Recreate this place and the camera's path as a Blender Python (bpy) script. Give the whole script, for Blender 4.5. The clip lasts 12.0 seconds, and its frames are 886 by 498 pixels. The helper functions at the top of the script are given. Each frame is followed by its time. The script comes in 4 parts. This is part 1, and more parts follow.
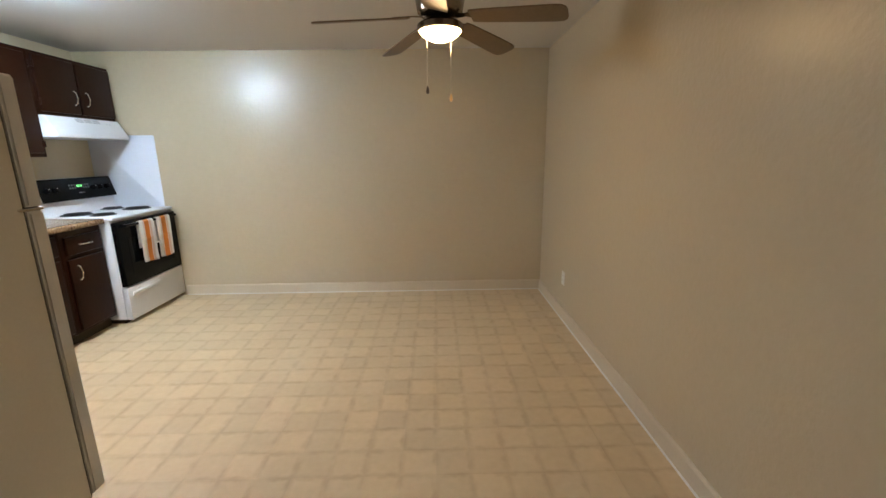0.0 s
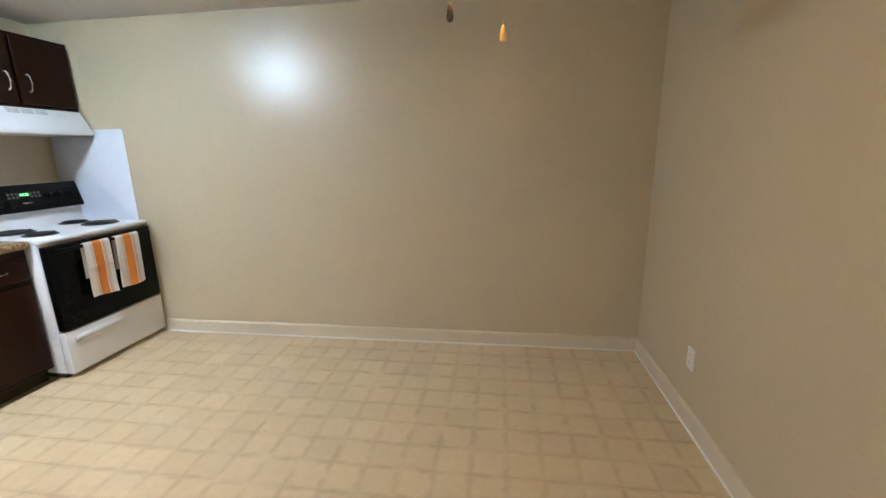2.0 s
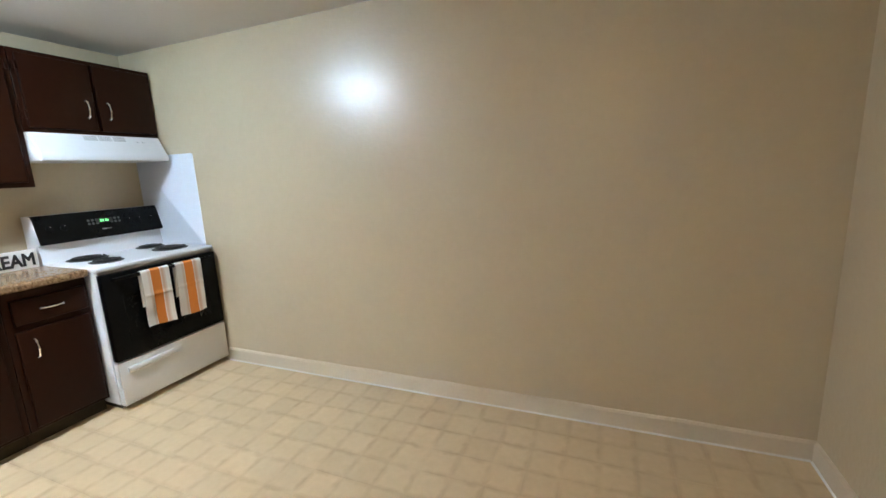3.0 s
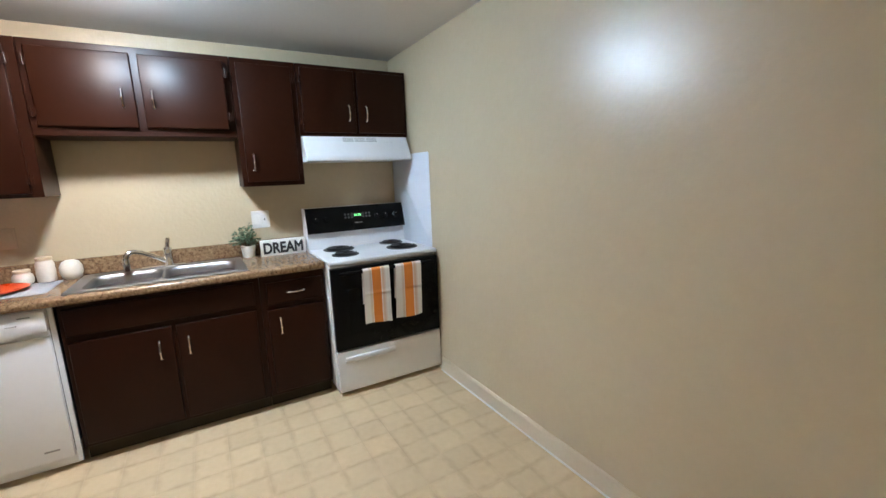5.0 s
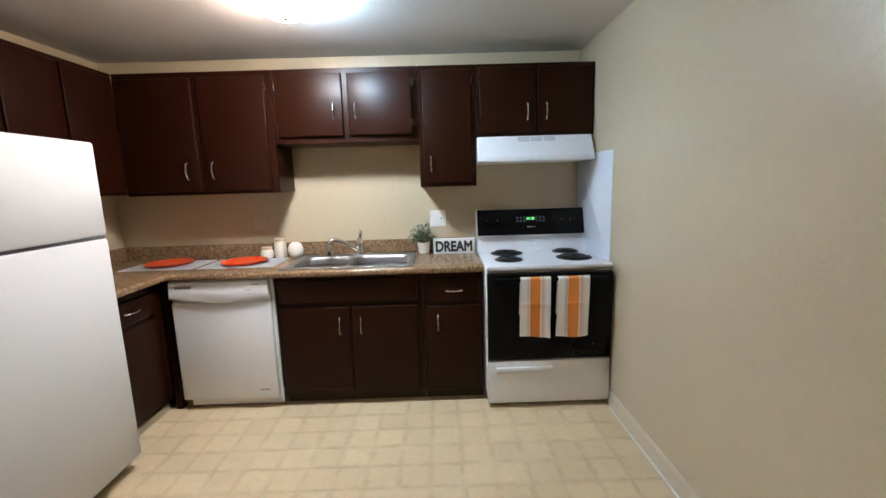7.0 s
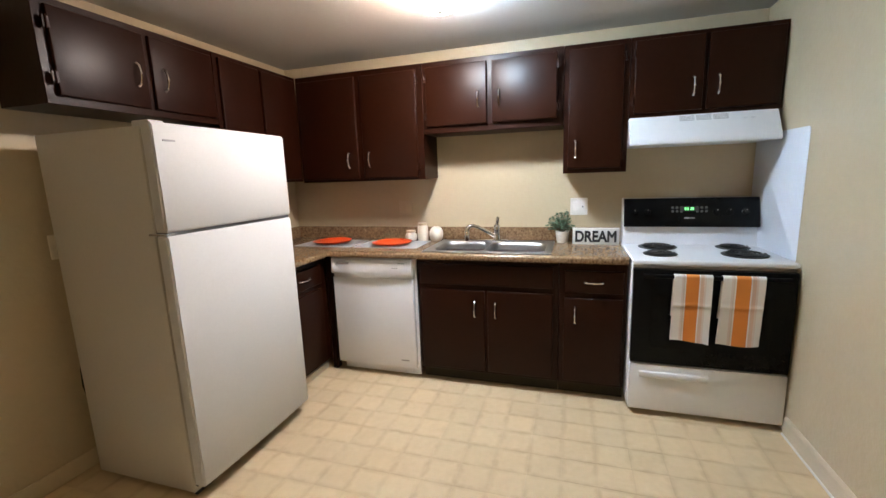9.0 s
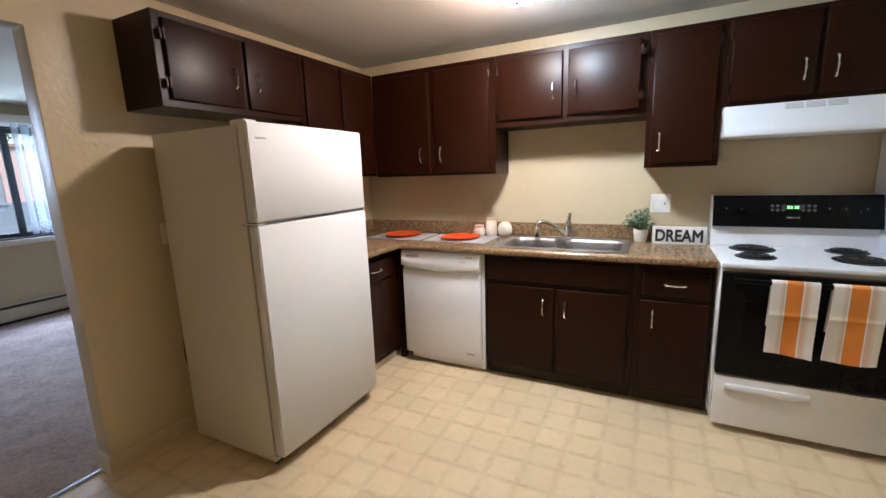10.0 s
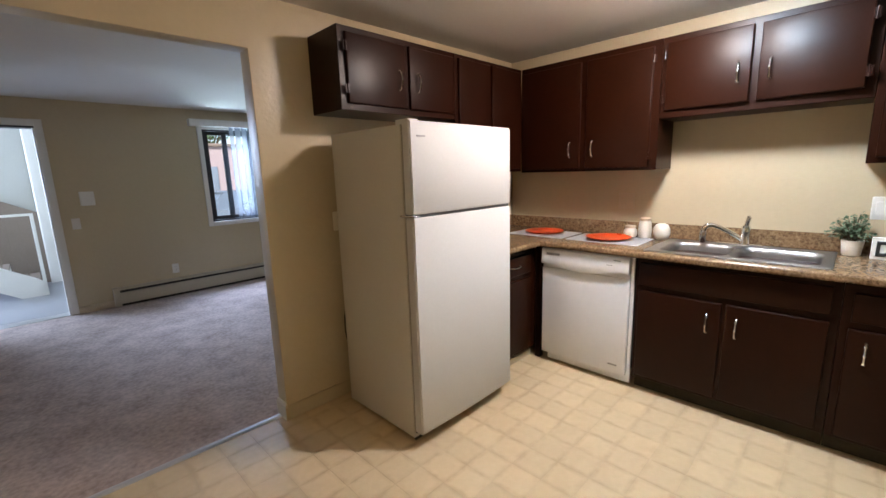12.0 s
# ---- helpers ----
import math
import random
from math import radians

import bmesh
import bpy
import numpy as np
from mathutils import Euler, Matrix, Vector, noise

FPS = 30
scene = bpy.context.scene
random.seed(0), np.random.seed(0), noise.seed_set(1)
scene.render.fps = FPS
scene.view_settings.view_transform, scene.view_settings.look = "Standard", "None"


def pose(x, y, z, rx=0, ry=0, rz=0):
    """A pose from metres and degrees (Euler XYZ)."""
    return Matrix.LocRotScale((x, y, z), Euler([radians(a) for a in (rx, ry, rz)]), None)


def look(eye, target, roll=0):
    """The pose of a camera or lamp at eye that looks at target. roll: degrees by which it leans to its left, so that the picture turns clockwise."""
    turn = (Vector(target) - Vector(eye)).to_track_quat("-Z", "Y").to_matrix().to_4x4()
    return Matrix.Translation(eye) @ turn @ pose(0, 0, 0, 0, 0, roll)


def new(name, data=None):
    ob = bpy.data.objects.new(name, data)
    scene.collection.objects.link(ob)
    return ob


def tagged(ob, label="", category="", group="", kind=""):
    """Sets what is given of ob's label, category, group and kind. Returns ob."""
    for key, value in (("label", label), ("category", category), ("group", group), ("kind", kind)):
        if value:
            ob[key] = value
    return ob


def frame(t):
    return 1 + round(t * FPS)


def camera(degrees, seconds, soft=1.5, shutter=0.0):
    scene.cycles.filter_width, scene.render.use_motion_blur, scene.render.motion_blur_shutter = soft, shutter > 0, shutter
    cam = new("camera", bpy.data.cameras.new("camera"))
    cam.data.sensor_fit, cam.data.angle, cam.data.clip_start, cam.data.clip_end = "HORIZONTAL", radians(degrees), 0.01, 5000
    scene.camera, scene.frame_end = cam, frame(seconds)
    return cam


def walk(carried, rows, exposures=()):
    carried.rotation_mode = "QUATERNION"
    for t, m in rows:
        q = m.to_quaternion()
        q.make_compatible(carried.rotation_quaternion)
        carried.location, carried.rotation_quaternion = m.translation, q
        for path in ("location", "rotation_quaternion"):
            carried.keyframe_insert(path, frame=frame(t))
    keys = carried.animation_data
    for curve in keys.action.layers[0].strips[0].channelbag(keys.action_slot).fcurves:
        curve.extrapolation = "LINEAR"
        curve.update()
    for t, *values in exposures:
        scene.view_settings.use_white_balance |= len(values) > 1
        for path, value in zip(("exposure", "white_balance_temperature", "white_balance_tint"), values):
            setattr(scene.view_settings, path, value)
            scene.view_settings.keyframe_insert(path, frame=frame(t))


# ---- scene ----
cam = camera(93.8, 12.0)
PATH = [
    (0, (-0.065, 0.382, 1.382), (-0.036, 2.331, 0.935), -0.7),
    (0.5, (-0.035, 0.698, 1.371), (0.007, 2.65, 0.941), -0.5),
    (1, (0.047, 1.044, 1.398), (-0.044, 2.996, 0.97), 0.1),
    (1.5, (0.051, 1.352, 1.39), (-0.187, 3.295, 0.983), -0.4),
    (2, (0.026, 1.667, 1.393), (-0.239, 3.595, 0.931), -1.0),
    (2.5, (0.063, 1.986, 1.386), (-0.409, 3.887, 0.983), -2.0),
    (3, (0.085, 2.308, 1.397), (-0.656, 4.127, 1.018), -2.5),
    (3.5, (0.077, 2.622, 1.431), (-0.949, 4.303, 1.084), -1.9),
    (3.7, (0.069, 2.703, 1.431), (-1.092, 4.276, 1.068), -2.3),
    (5.3, (-0.157, 3.231, 1.434), (-1.954, 4.038, 1.088), -1.6),
    (5.5, (-0.165, 3.334, 1.443), (-2.016, 4.008, 1.102), -1.3),
    (6, (-0.193, 3.441, 1.436), (-2.126, 3.836, 1.112), -1.0),
    (6.5, (-0.208, 3.455, 1.425), (-2.175, 3.643, 1.114), -1.4),
    (7, (-0.227, 3.451, 1.424), (-2.202, 3.467, 1.106), -1.7),
    (9, (-0.216, 3.403, 1.41), (-2.094, 2.809, 1.061), -2.0),
    (9.5, (-0.217, 3.404, 1.409), (-2.039, 2.659, 1.052), -2.1),
    (10, (-0.211, 3.387, 1.412), (-1.966, 2.501, 1.048), -2.0),
    (10.5, (-0.207, 3.369, 1.415), (-1.884, 2.344, 1.044), -2.0),
    (11, (-0.195, 3.349, 1.413), (-1.786, 2.195, 1.046), -1.9),
    (11.5, (-0.188, 3.339, 1.417), (-1.682, 2.061, 1.05), -1.8),
    (12, (-0.18, 3.323, 1.421), (-1.57, 1.933, 1.052), -1.8),
]
EXPOSURES = [(0, 0.67, 6800, 17), (2, 0.76, 6600, 16), (3.7, 0.82, 6500, 14), (5.3, 0.50, 6450, 16), (7.2, 0.44, 6550, 16), (9, 0.56, 6850, 18), (12, 0.60, 7000, 20)]
walk(cam, [(t, look(eye, target, roll)) for t, eye, target, roll in PATH], EXPOSURES)

# ---- world and large lights ----
DAY, LAMP, WARM = 0.15, 240.0, 20.0
world = bpy.data.worlds.new("world")
scene.world = world
world.use_nodes = True
wn = world.node_tree.nodes
sky = wn.new("ShaderNodeTexSky")
sky.sky_type, sky.sun_disc = "NISHITA", False
sky.sun_elevation, sky.sun_rotation = radians(38), radians(40)
world.node_tree.links.new(sky.outputs[0], wn["Background"].inputs[0])
wn["Background"].inputs[1].default_value = DAY


def lamp(name, kind, energy, color, m, **extra):
    data = bpy.data.lights.new(name, kind)
    data.energy, data.color = energy, color
    for key, value in extra.items():
        if key == "angle":
            data.angle = value
        elif key == "size":
            data.shape, data.size, data.size_y = "RECTANGLE", value[0], value[1]
    ob = new(name, data)
    ob.matrix_world = m
    return ob


lamp("sun", "SUN", 5.0, (1.0, 0.95, 0.88), look((5, 6, 6), (0, 0, 0)), angle=radians(1))
lamp("window_daylight", "AREA", 320, (0.47, 0.68, 1.0), look((-2.48, -3.45, 2.75), (-2.3, -1.3, 0.7)), size=(1.5, 1.1))
lamp("window_bounce", "AREA", 125, (0.55, 0.84, 0.97), look((-2.45, -4.6, -0.05), (-2.1, 0.2, 2.3)), size=(1.4, 0.6))
# fill lamp added to brighten hall and carpet; the hall's own source is unknown
lamp("hall_fill_light", "AREA", 240, (0.46, 0.68, 1.0), look((1.75, -5.06, 1.55), (-0.45, -0.6, 0.2)), size=(1.0, 1.5))

# ---- helpers of this scene ----
WEST, NORTH, EAST, SOUTH = -3.36, 4.5, 1.0, 1.065
CEIL, LR_CEIL, LR_SOUTH = 2.325, 2.262, -2.6


def part(name, bm, material, parent=None, label="", smooth=40):
    mesh = bpy.data.meshes.new(name)
    bm.normal_update()
    bm.to_mesh(mesh)
    bm.free()
    mesh.materials.append(material)
    if smooth:
        mesh.polygons.foreach_set("use_smooth", [True] * len(mesh.polygons))
        mesh.set_sharp_from_angle(angle=radians(smooth))
    ob = new(name, mesh)
    if parent is not None:
        ob.parent = parent
    if label:
        ob["label"] = label
    return ob


def thing(name, label, category, m, group="", kind=""):
    ob = new(name)
    ob.empty_display_size = 0.1
    ob.matrix_world = m
    return tagged(ob, label, category, group, kind)


def setting(name, bm, material, label="", smooth=40):
    return tagged(part(name, bm, material, None, "", smooth), label, "", "", "structure")


def add_box(bm, x0, x1, y0, y1, z0, z1, bevel=0.0, segments=2):
    vs = [bm.verts.new((x, y, z)) for x in (x0, x1) for y in (y0, y1) for z in (z0, z1)]
    quads = ((0, 1, 3, 2), (4, 6, 7, 5), (0, 4, 5, 1), (2, 3, 7, 6), (0, 2, 6, 4), (1, 5, 7, 3))
    faces = [bm.faces.new([vs[i] for i in q]) for q in quads]
    if bevel:
        edges = {e for f in faces for e in f.edges}
        bmesh.ops.bevel(bm, geom=list(edges), offset=bevel, segments=segments, profile=0.6, affect="EDGES", clamp_overlap=True)
    return bm


def box(x0, x1, y0, y1, z0, z1, bevel=0.0, segments=2):
    return add_box(bmesh.new(), x0, x1, y0, y1, z0, z1, bevel, segments)


def slab(us, vs, keep, w0, w1, plane="xy", bevel=0.0):
    """A plate over the cells of a grid that keep(i, j) names, with real holes; plane says which axes u, v, w run along."""
    bm = bmesh.new()
    axes = {"xy": (0, 1, 2), "xz": (0, 2, 1), "yz": (1, 2, 0)}[plane]
    made = {}

    def vert(i, j, k):
        if (i, j, k) not in made:
            co = [0, 0, 0]
            co[axes[0]], co[axes[1]], co[axes[2]] = us[i], vs[j], (w0, w1)[k]
            made[i, j, k] = bm.verts.new(co)
        return made[i, j, k]

    nu, nv = len(us) - 1, len(vs) - 1
    on = lambda i, j: 0 <= i < nu and 0 <= j < nv and keep(i, j)
    for i in range(nu):
        for j in range(nv):
            if not on(i, j):
                continue
            for k in (0, 1):
                bm.faces.new([vert(i, j, k), vert(i + 1, j, k), vert(i + 1, j + 1, k), vert(i, j + 1, k)])
            for (di, dj, a, b) in ((-1, 0, (i, j), (i, j + 1)), (1, 0, (i + 1, j), (i + 1, j + 1)), (0, -1, (i, j), (i + 1, j)), (0, 1, (i, j + 1), (i + 1, j + 1))):
                if not on(i + di, j + dj):
                    bm.faces.new([vert(*a, 0), vert(*b, 0), vert(*b, 1), vert(*a, 1)])
    bmesh.ops.recalc_face_normals(bm, faces=bm.faces[:])
    if bevel:
        sharp = [e for e in bm.edges if len(e.link_faces) == 2 and e.calc_face_angle(0) > 1.0]
        bmesh.ops.bevel(bm, geom=sharp, offset=bevel, segments=3, profile=0.6, affect="EDGES", clamp_overlap=True)
    return bm


def loft(loops, cap0=True, cap1=True, bm=None):
    bm = bm or bmesh.new()
    rings = [[bm.verts.new(p) for p in loop] for loop in loops]
    n = len(rings[0])
    for a, b in zip(rings, rings[1:]):
        for i in range(n):
            bm.faces.new([a[i], a[(i + 1) % n], b[(i + 1) % n], b[i]])
    if cap0:
        bm.faces.new(rings[0][::-1])
    if cap1:
        bm.faces.new(rings[-1])
    bmesh.ops.recalc_face_normals(bm, faces=bm.faces[:])
    return bm


def circle(r, z, cx=0.0, cy=0.0, n=28):
    return [(cx + r * math.cos(2 * math.pi * i / n), cy + r * math.sin(2 * math.pi * i / n), z) for i in range(n)]


def lathe(profile, cx=0.0, cy=0.0, n=28, cap0=True, cap1=True, bm=None):
    return loft([circle(max(r, 1e-4), z, cx, cy, n) for r, z in profile], cap0, cap1, bm)


def rounded(cx, cy, w, h, r, z, n=5):
    pts = []
    for sx, sy, a0 in ((1, 1, 0), (-1, 1, 90), (-1, -1, 180), (1, -1, 270)):
        for k in range(n + 1):
            a = radians(a0 + 90 * k / n)
            pts.append((cx + sx * (w / 2 - r) + r * math.cos(a), cy + sy * (h / 2 - r) + r * math.sin(a), z))
    return pts


def tube(points, radius, n=10, bm=None):
    """A round bar along points; radius is one number or one a point."""
    pts = [Vector(p) for p in points]
    radii = radius if isinstance(radius, (list, tuple)) else [radius] * len(pts)
    loops, side = [], None
    for i, p in enumerate(pts):
        d = (pts[min(i + 1, len(pts) - 1)] - pts[max(i - 1, 0)]).normalized()
        if side is None:
            side = d.orthogonal().normalized()
        side = (side - d * side.dot(d)).normalized()
        up = d.cross(side)
        loops.append([p + radii[i] * (math.cos(2 * math.pi * k / n) * side + math.sin(2 * math.pi * k / n) * up) for k in range(n)])
    return loft(loops, True, True, bm)


def arc(p0, p1, bulge, n=9):
    """Points from p0 to p1, bowed out by the vector bulge."""
    p0, p1, bulge = Vector(p0), Vector(p1), Vector(bulge)
    return [p0.lerp(p1, i / (n - 1)) + bulge * math.sin(math.pi * i / (n - 1)) for i in range(n)]


# ---- materials ----
def material(name, c1, c2=None, rough=0.5, metal=0.0, grain=60.0, blotch=3.0, bump=0.05, bump_scale=250.0, rough_var=0.08, stretch=None, spec=0.5, coat=0.0):
    """Two-tone procedural surface: large blotches, small grain, fine relief and uneven gloss."""
    m = bpy.data.materials.new(name)
    m.use_nodes = True
    nt = m.node_tree
    nd, ln = nt.nodes, nt.links
    b = nd["Principled BSDF"]
    coord = nd.new("ShaderNodeNewGeometry").outputs["Position"]
    if stretch:
        mp = nd.new("ShaderNodeMapping")
        mp.inputs["Scale"].default_value = stretch
        ln.new(coord, mp.inputs[0])
        coord = mp.outputs[0]
    big, small, fine = (nd.new("ShaderNodeTexNoise") for _ in range(3))
    for tex, sc, det in ((big, blotch, 3), (small, grain, 4), (fine, bump_scale, 2)):
        tex.inputs["Scale"].default_value, tex.inputs["Detail"].default_value = sc, det
        ln.new(coord, tex.inputs["Vector"])
    add = nd.new("ShaderNodeMath")
    add.operation = "MULTIPLY_ADD"
    add.inputs[1].default_value = 0.5
    half = nd.new("ShaderNodeMath")
    half.operation = "MULTIPLY"
    half.inputs[1].default_value = 0.5
    ln.new(small.outputs[0], half.inputs[0])
    ln.new(big.outputs[0], add.inputs[0])
    ln.new(half.outputs[0], add.inputs[2])
    ramp = nd.new("ShaderNodeValToRGB")
    ramp.color_ramp.elements[0].position, ramp.color_ramp.elements[1].position = 0.3, 0.7
    ramp.color_ramp.elements[0].color = (*c1, 1)
    ramp.color_ramp.elements[1].color = (*(c2 or [min(1, v * 1.1) for v in c1]), 1)
    ln.new(add.outputs[0], ramp.inputs[0])
    ln.new(ramp.outputs[0], b.inputs["Base Color"])
    rr = nd.new("ShaderNodeMapRange")
    rr.inputs[3].default_value, rr.inputs[4].default_value = max(0.02, rough - rough_var), min(1, rough + rough_var)
    ln.new(big.outputs[0], rr.inputs[0])
    ln.new(rr.outputs[0], b.inputs["Roughness"])
    b.inputs["Metallic"].default_value = metal
    b.inputs["Specular IOR Level"].default_value = spec
    b.inputs["Coat Weight"].default_value = coat
    b.inputs["Coat Roughness"].default_value = 0.12
    if bump:
        bp = nd.new("ShaderNodeBump")
        bp.inputs["Strength"].default_value, bp.inputs["Distance"].default_value = bump, 0.004
        ln.new(fine.outputs[0], bp.inputs["Height"])
        ln.new(bp.outputs[0], b.inputs["Normal"])
    return m


def glowing(name, color, strength):
    m = bpy.data.materials.new(name)
    m.use_nodes = True
    b = m.node_tree.nodes["Principled BSDF"]
    b.inputs["Base Color"].default_value = (0.8, 0.8, 0.78, 1)
    b.inputs["Emission Color"].default_value = (*color, 1)
    b.inputs["Emission Strength"].default_value = strength
    b.inputs["Roughness"].default_value = 0.2
    return m


WALL = material("beige_wall_paint", (0.53, 0.435, 0.285), (0.565, 0.465, 0.308), rough=0.31, grain=25, blotch=1.2, bump=0.40, bump_scale=42, rough_var=0.02, spec=0.70)
CEILING = material("ceiling_paint", (0.65, 0.62, 0.58), (0.69, 0.66, 0.62), rough=0.72, grain=40, blotch=1.0, bump=0.16, bump_scale=90, spec=0.15)
TRIM = material("cream_trim_paint", (0.62, 0.53, 0.395), (0.67, 0.58, 0.44), rough=0.4, blotch=2.5, bump=0.06, bump_scale=90)
WHITE = material("white_enamel", (0.75, 0.755, 0.77), (0.79, 0.795, 0.81), rough=0.34, rough_var=0.04, blotch=2, grain=30, bump=0.02, bump_scale=300)
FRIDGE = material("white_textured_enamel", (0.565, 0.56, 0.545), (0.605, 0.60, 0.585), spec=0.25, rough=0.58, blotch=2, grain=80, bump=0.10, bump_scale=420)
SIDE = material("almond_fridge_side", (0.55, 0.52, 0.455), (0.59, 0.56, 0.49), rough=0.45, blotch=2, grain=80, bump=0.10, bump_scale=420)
PANEL = material("white_splash_sheet", (0.70, 0.74, 0.80), (0.74, 0.78, 0.84), rough=0.35, blotch=3, bump=0.03)
BROWN = material("dark_brown_cabinet_paint", (0.0150, 0.0034, 0.0011), (0.0200, 0.0047, 0.0016), rough=0.35, grain=40, blotch=4, bump=0.14, bump_scale=32, rough_var=0.03, spec=0.16)
CHROME = material("polished_chrome", (0.72, 0.70, 0.66), (0.8, 0.78, 0.74), rough=0.16, metal=1.0, bump=0.0)
STEEL = material("brushed_steel", (0.34, 0.337, 0.333), (0.40, 0.397, 0.393), rough=0.40, metal=1.0, grain=180, bump=0.08, bump_scale=300, stretch=(0.15, 1, 1))
BRONZE = material("dark_hinge_metal", (0.05, 0.03, 0.02), (0.12, 0.08, 0.05), rough=0.4, metal=0.6, bump=0.1)
NICKEL = material("brushed_nickel", (0.20, 0.165, 0.13), (0.27, 0.225, 0.18), rough=0.26, metal=1.0, bump=0.02)
BLACK = material("black_enamel", (0.003, 0.003, 0.003), (0.005, 0.005, 0.005), rough=0.16, bump=0.0, rough_var=0.04, spec=0.12)
COIL = material("burner_coil_black", (0.008, 0.008, 0.009), (0.02, 0.018, 0.016), rough=0.5, bump=0.2)
RUBBER = material("dark_grey_gasket", (0.06, 0.06, 0.06), (0.10, 0.10, 0.10), rough=0.6)
IVORY = material("ivory_plastic", (0.76, 0.70, 0.58), (0.80, 0.74, 0.62), rough=0.35, bump=0.0)
PAINTED = material("painted_over_plastic", (0.55, 0.465, 0.33), (0.59, 0.50, 0.36), rough=0.4, bump=0.1)
PLASTIC = material("white_plastic", (0.76, 0.74, 0.70), (0.8, 0.78, 0.74), rough=0.35, bump=0.0)
SLOT = material("dark_slot", (0.02, 0.018, 0.015), (0.03, 0.026, 0.022), rough=0.6, bump=0.0)
INK = material("black_ink", (0.012, 0.012, 0.012), (0.02, 0.02, 0.02), rough=0.6, bump=0.0)
VENT = material("grey_vent_plastic", (0.30, 0.30, 0.31), (0.36, 0.36, 0.37), rough=0.5, bump=0.0)
GREYINK = material("grey_badge", (0.30, 0.30, 0.30), (0.36, 0.36, 0.36), rough=0.3, metal=0.5, bump=0.0)
ORANGE = material("orange_glazed_plate", (0.74, 0.062, 0.010), (0.80, 0.085, 0.015), rough=0.3, blotch=12, bump=0.03)
MAT = material("grey_woven_placemat", (0.33, 0.335, 0.345), (0.43, 0.435, 0.445), rough=0.8, grain=300, blotch=60, bump=0.5, bump_scale=500)
CERAMIC = material("cream_ceramic", (0.66, 0.60, 0.50), (0.74, 0.68, 0.58), rough=0.35, blotch=20, bump=0.15, bump_scale=90)
GOLD = material("golden_varnished_wood", (0.62, 0.38, 0.13), (0.70, 0.45, 0.18), rough=0.3, grain=120, bump=0.0)
LID = material("beige_wooden_lid", (0.52, 0.40, 0.26), (0.6, 0.48, 0.33), rough=0.5, grain=120, stretch=(1, 1, 6))
LEAF = material("grey_green_leaf", (0.085, 0.15, 0.085), (0.17, 0.26, 0.16), rough=0.5, blotch=40, grain=150)
STEM = material("brown_stem", (0.09, 0.07, 0.03), (0.13, 0.10, 0.05), rough=0.7)
BLADE = material("oak_fan_blade", (0.13, 0.083, 0.045), (0.18, 0.118, 0.066), rough=0.42, grain=60, blotch=8, stretch=(1, 1, 1), bump=0.05)
KICK = material("black_toe_kick", (0.030, 0.022, 0.012), (0.042, 0.031, 0.018), rough=0.6, spec=0.2)
JOINT = material("vinyl_joint", (0.60, 0.45, 0.285), (0.65, 0.50, 0.325), rough=0.5)
ALU = material("aluminium_strip", (0.55, 0.56, 0.58), (0.65, 0.66, 0.68), rough=0.35, metal=1.0, stretch=(0.2, 1, 1))
HEATER = material("heater_enamel", (0.52, 0.47, 0.38), (0.57, 0.52, 0.42), rough=0.4)
VINYLBLIND = material("vertical_blind_vinyl", (0.30, 0.345, 0.41), (0.35, 0.40, 0.47), rough=0.5)
vb_ = VINYLBLIND.node_tree.nodes          # thin vinyl lets some daylight through
thin_, blend_ = vb_.new("ShaderNodeBsdfTranslucent"), vb_.new("ShaderNodeMixShader")
thin_.inputs["Color"].default_value, blend_.inputs[0].default_value = (0.60, 0.65, 0.72, 1), 0.25
VINYLBLIND.node_tree.links.new(vb_["Principled BSDF"].outputs[0], blend_.inputs[1])
VINYLBLIND.node_tree.links.new(thin_.outputs[0], blend_.inputs[2])
sheer_, veil_ = vb_.new("ShaderNodeBsdfTransparent"), vb_.new("ShaderNodeMixShader")     # and the view behind shimmers through
veil_.inputs[0].default_value = 0.58
VINYLBLIND.node_tree.links.new(blend_.outputs[0], veil_.inputs[1])
VINYLBLIND.node_tree.links.new(sheer_.outputs[0], veil_.inputs[2])
VINYLBLIND.node_tree.links.new(veil_.outputs[0], vb_["Material Output"].inputs[0])
FRAMEDARK = material("dark_window_frame", (0.025, 0.025, 0.028), (0.04, 0.04, 0.044), rough=0.4)
STUCCO = material("pinkish_stucco", (0.40, 0.31, 0.30), (0.46, 0.37, 0.36), rough=0.85, grain=30, blotch=0.5, bump=0.4, bump_scale=30)
ASPHALT = material("sunbleached_asphalt", (0.15, 0.155, 0.165), (0.20, 0.205, 0.215), rough=0.9, grain=40, blotch=0.6, bump=0.4, bump_scale=90)
HALLFLOOR = material("hall_vinyl_floor", (0.27, 0.275, 0.30), (0.33, 0.335, 0.36), rough=0.35, blotch=2.5)
HALLWALL = material("hall_cream_paint", (0.47, 0.47, 0.43), (0.51, 0.51, 0.47), rough=0.6)
TAUPE = material("taupe_stair_panel", (0.22, 0.17, 0.13), (0.26, 0.2, 0.16), rough=0.6)
DOME = glowing("lit_frosted_glass", (0.74, 0.88, 1.0), LAMP)
nd_ = DOME.node_tree.nodes
zed_ = nd_.new("ShaderNodeSeparateXYZ")
DOME.node_tree.links.new(nd_.new("ShaderNodeNewGeometry").outputs["Position"], zed_.inputs[0])
fall_ = nd_.new("ShaderNodeMapRange")     # the bulbs sit low in the glass: its crown shines, its rim only glows
fall_.inputs[1].default_value, fall_.inputs[2].default_value = CEIL - 0.050, CEIL - 0.080
fall_.inputs[3].default_value, fall_.inputs[4].default_value = 105.0, LAMP
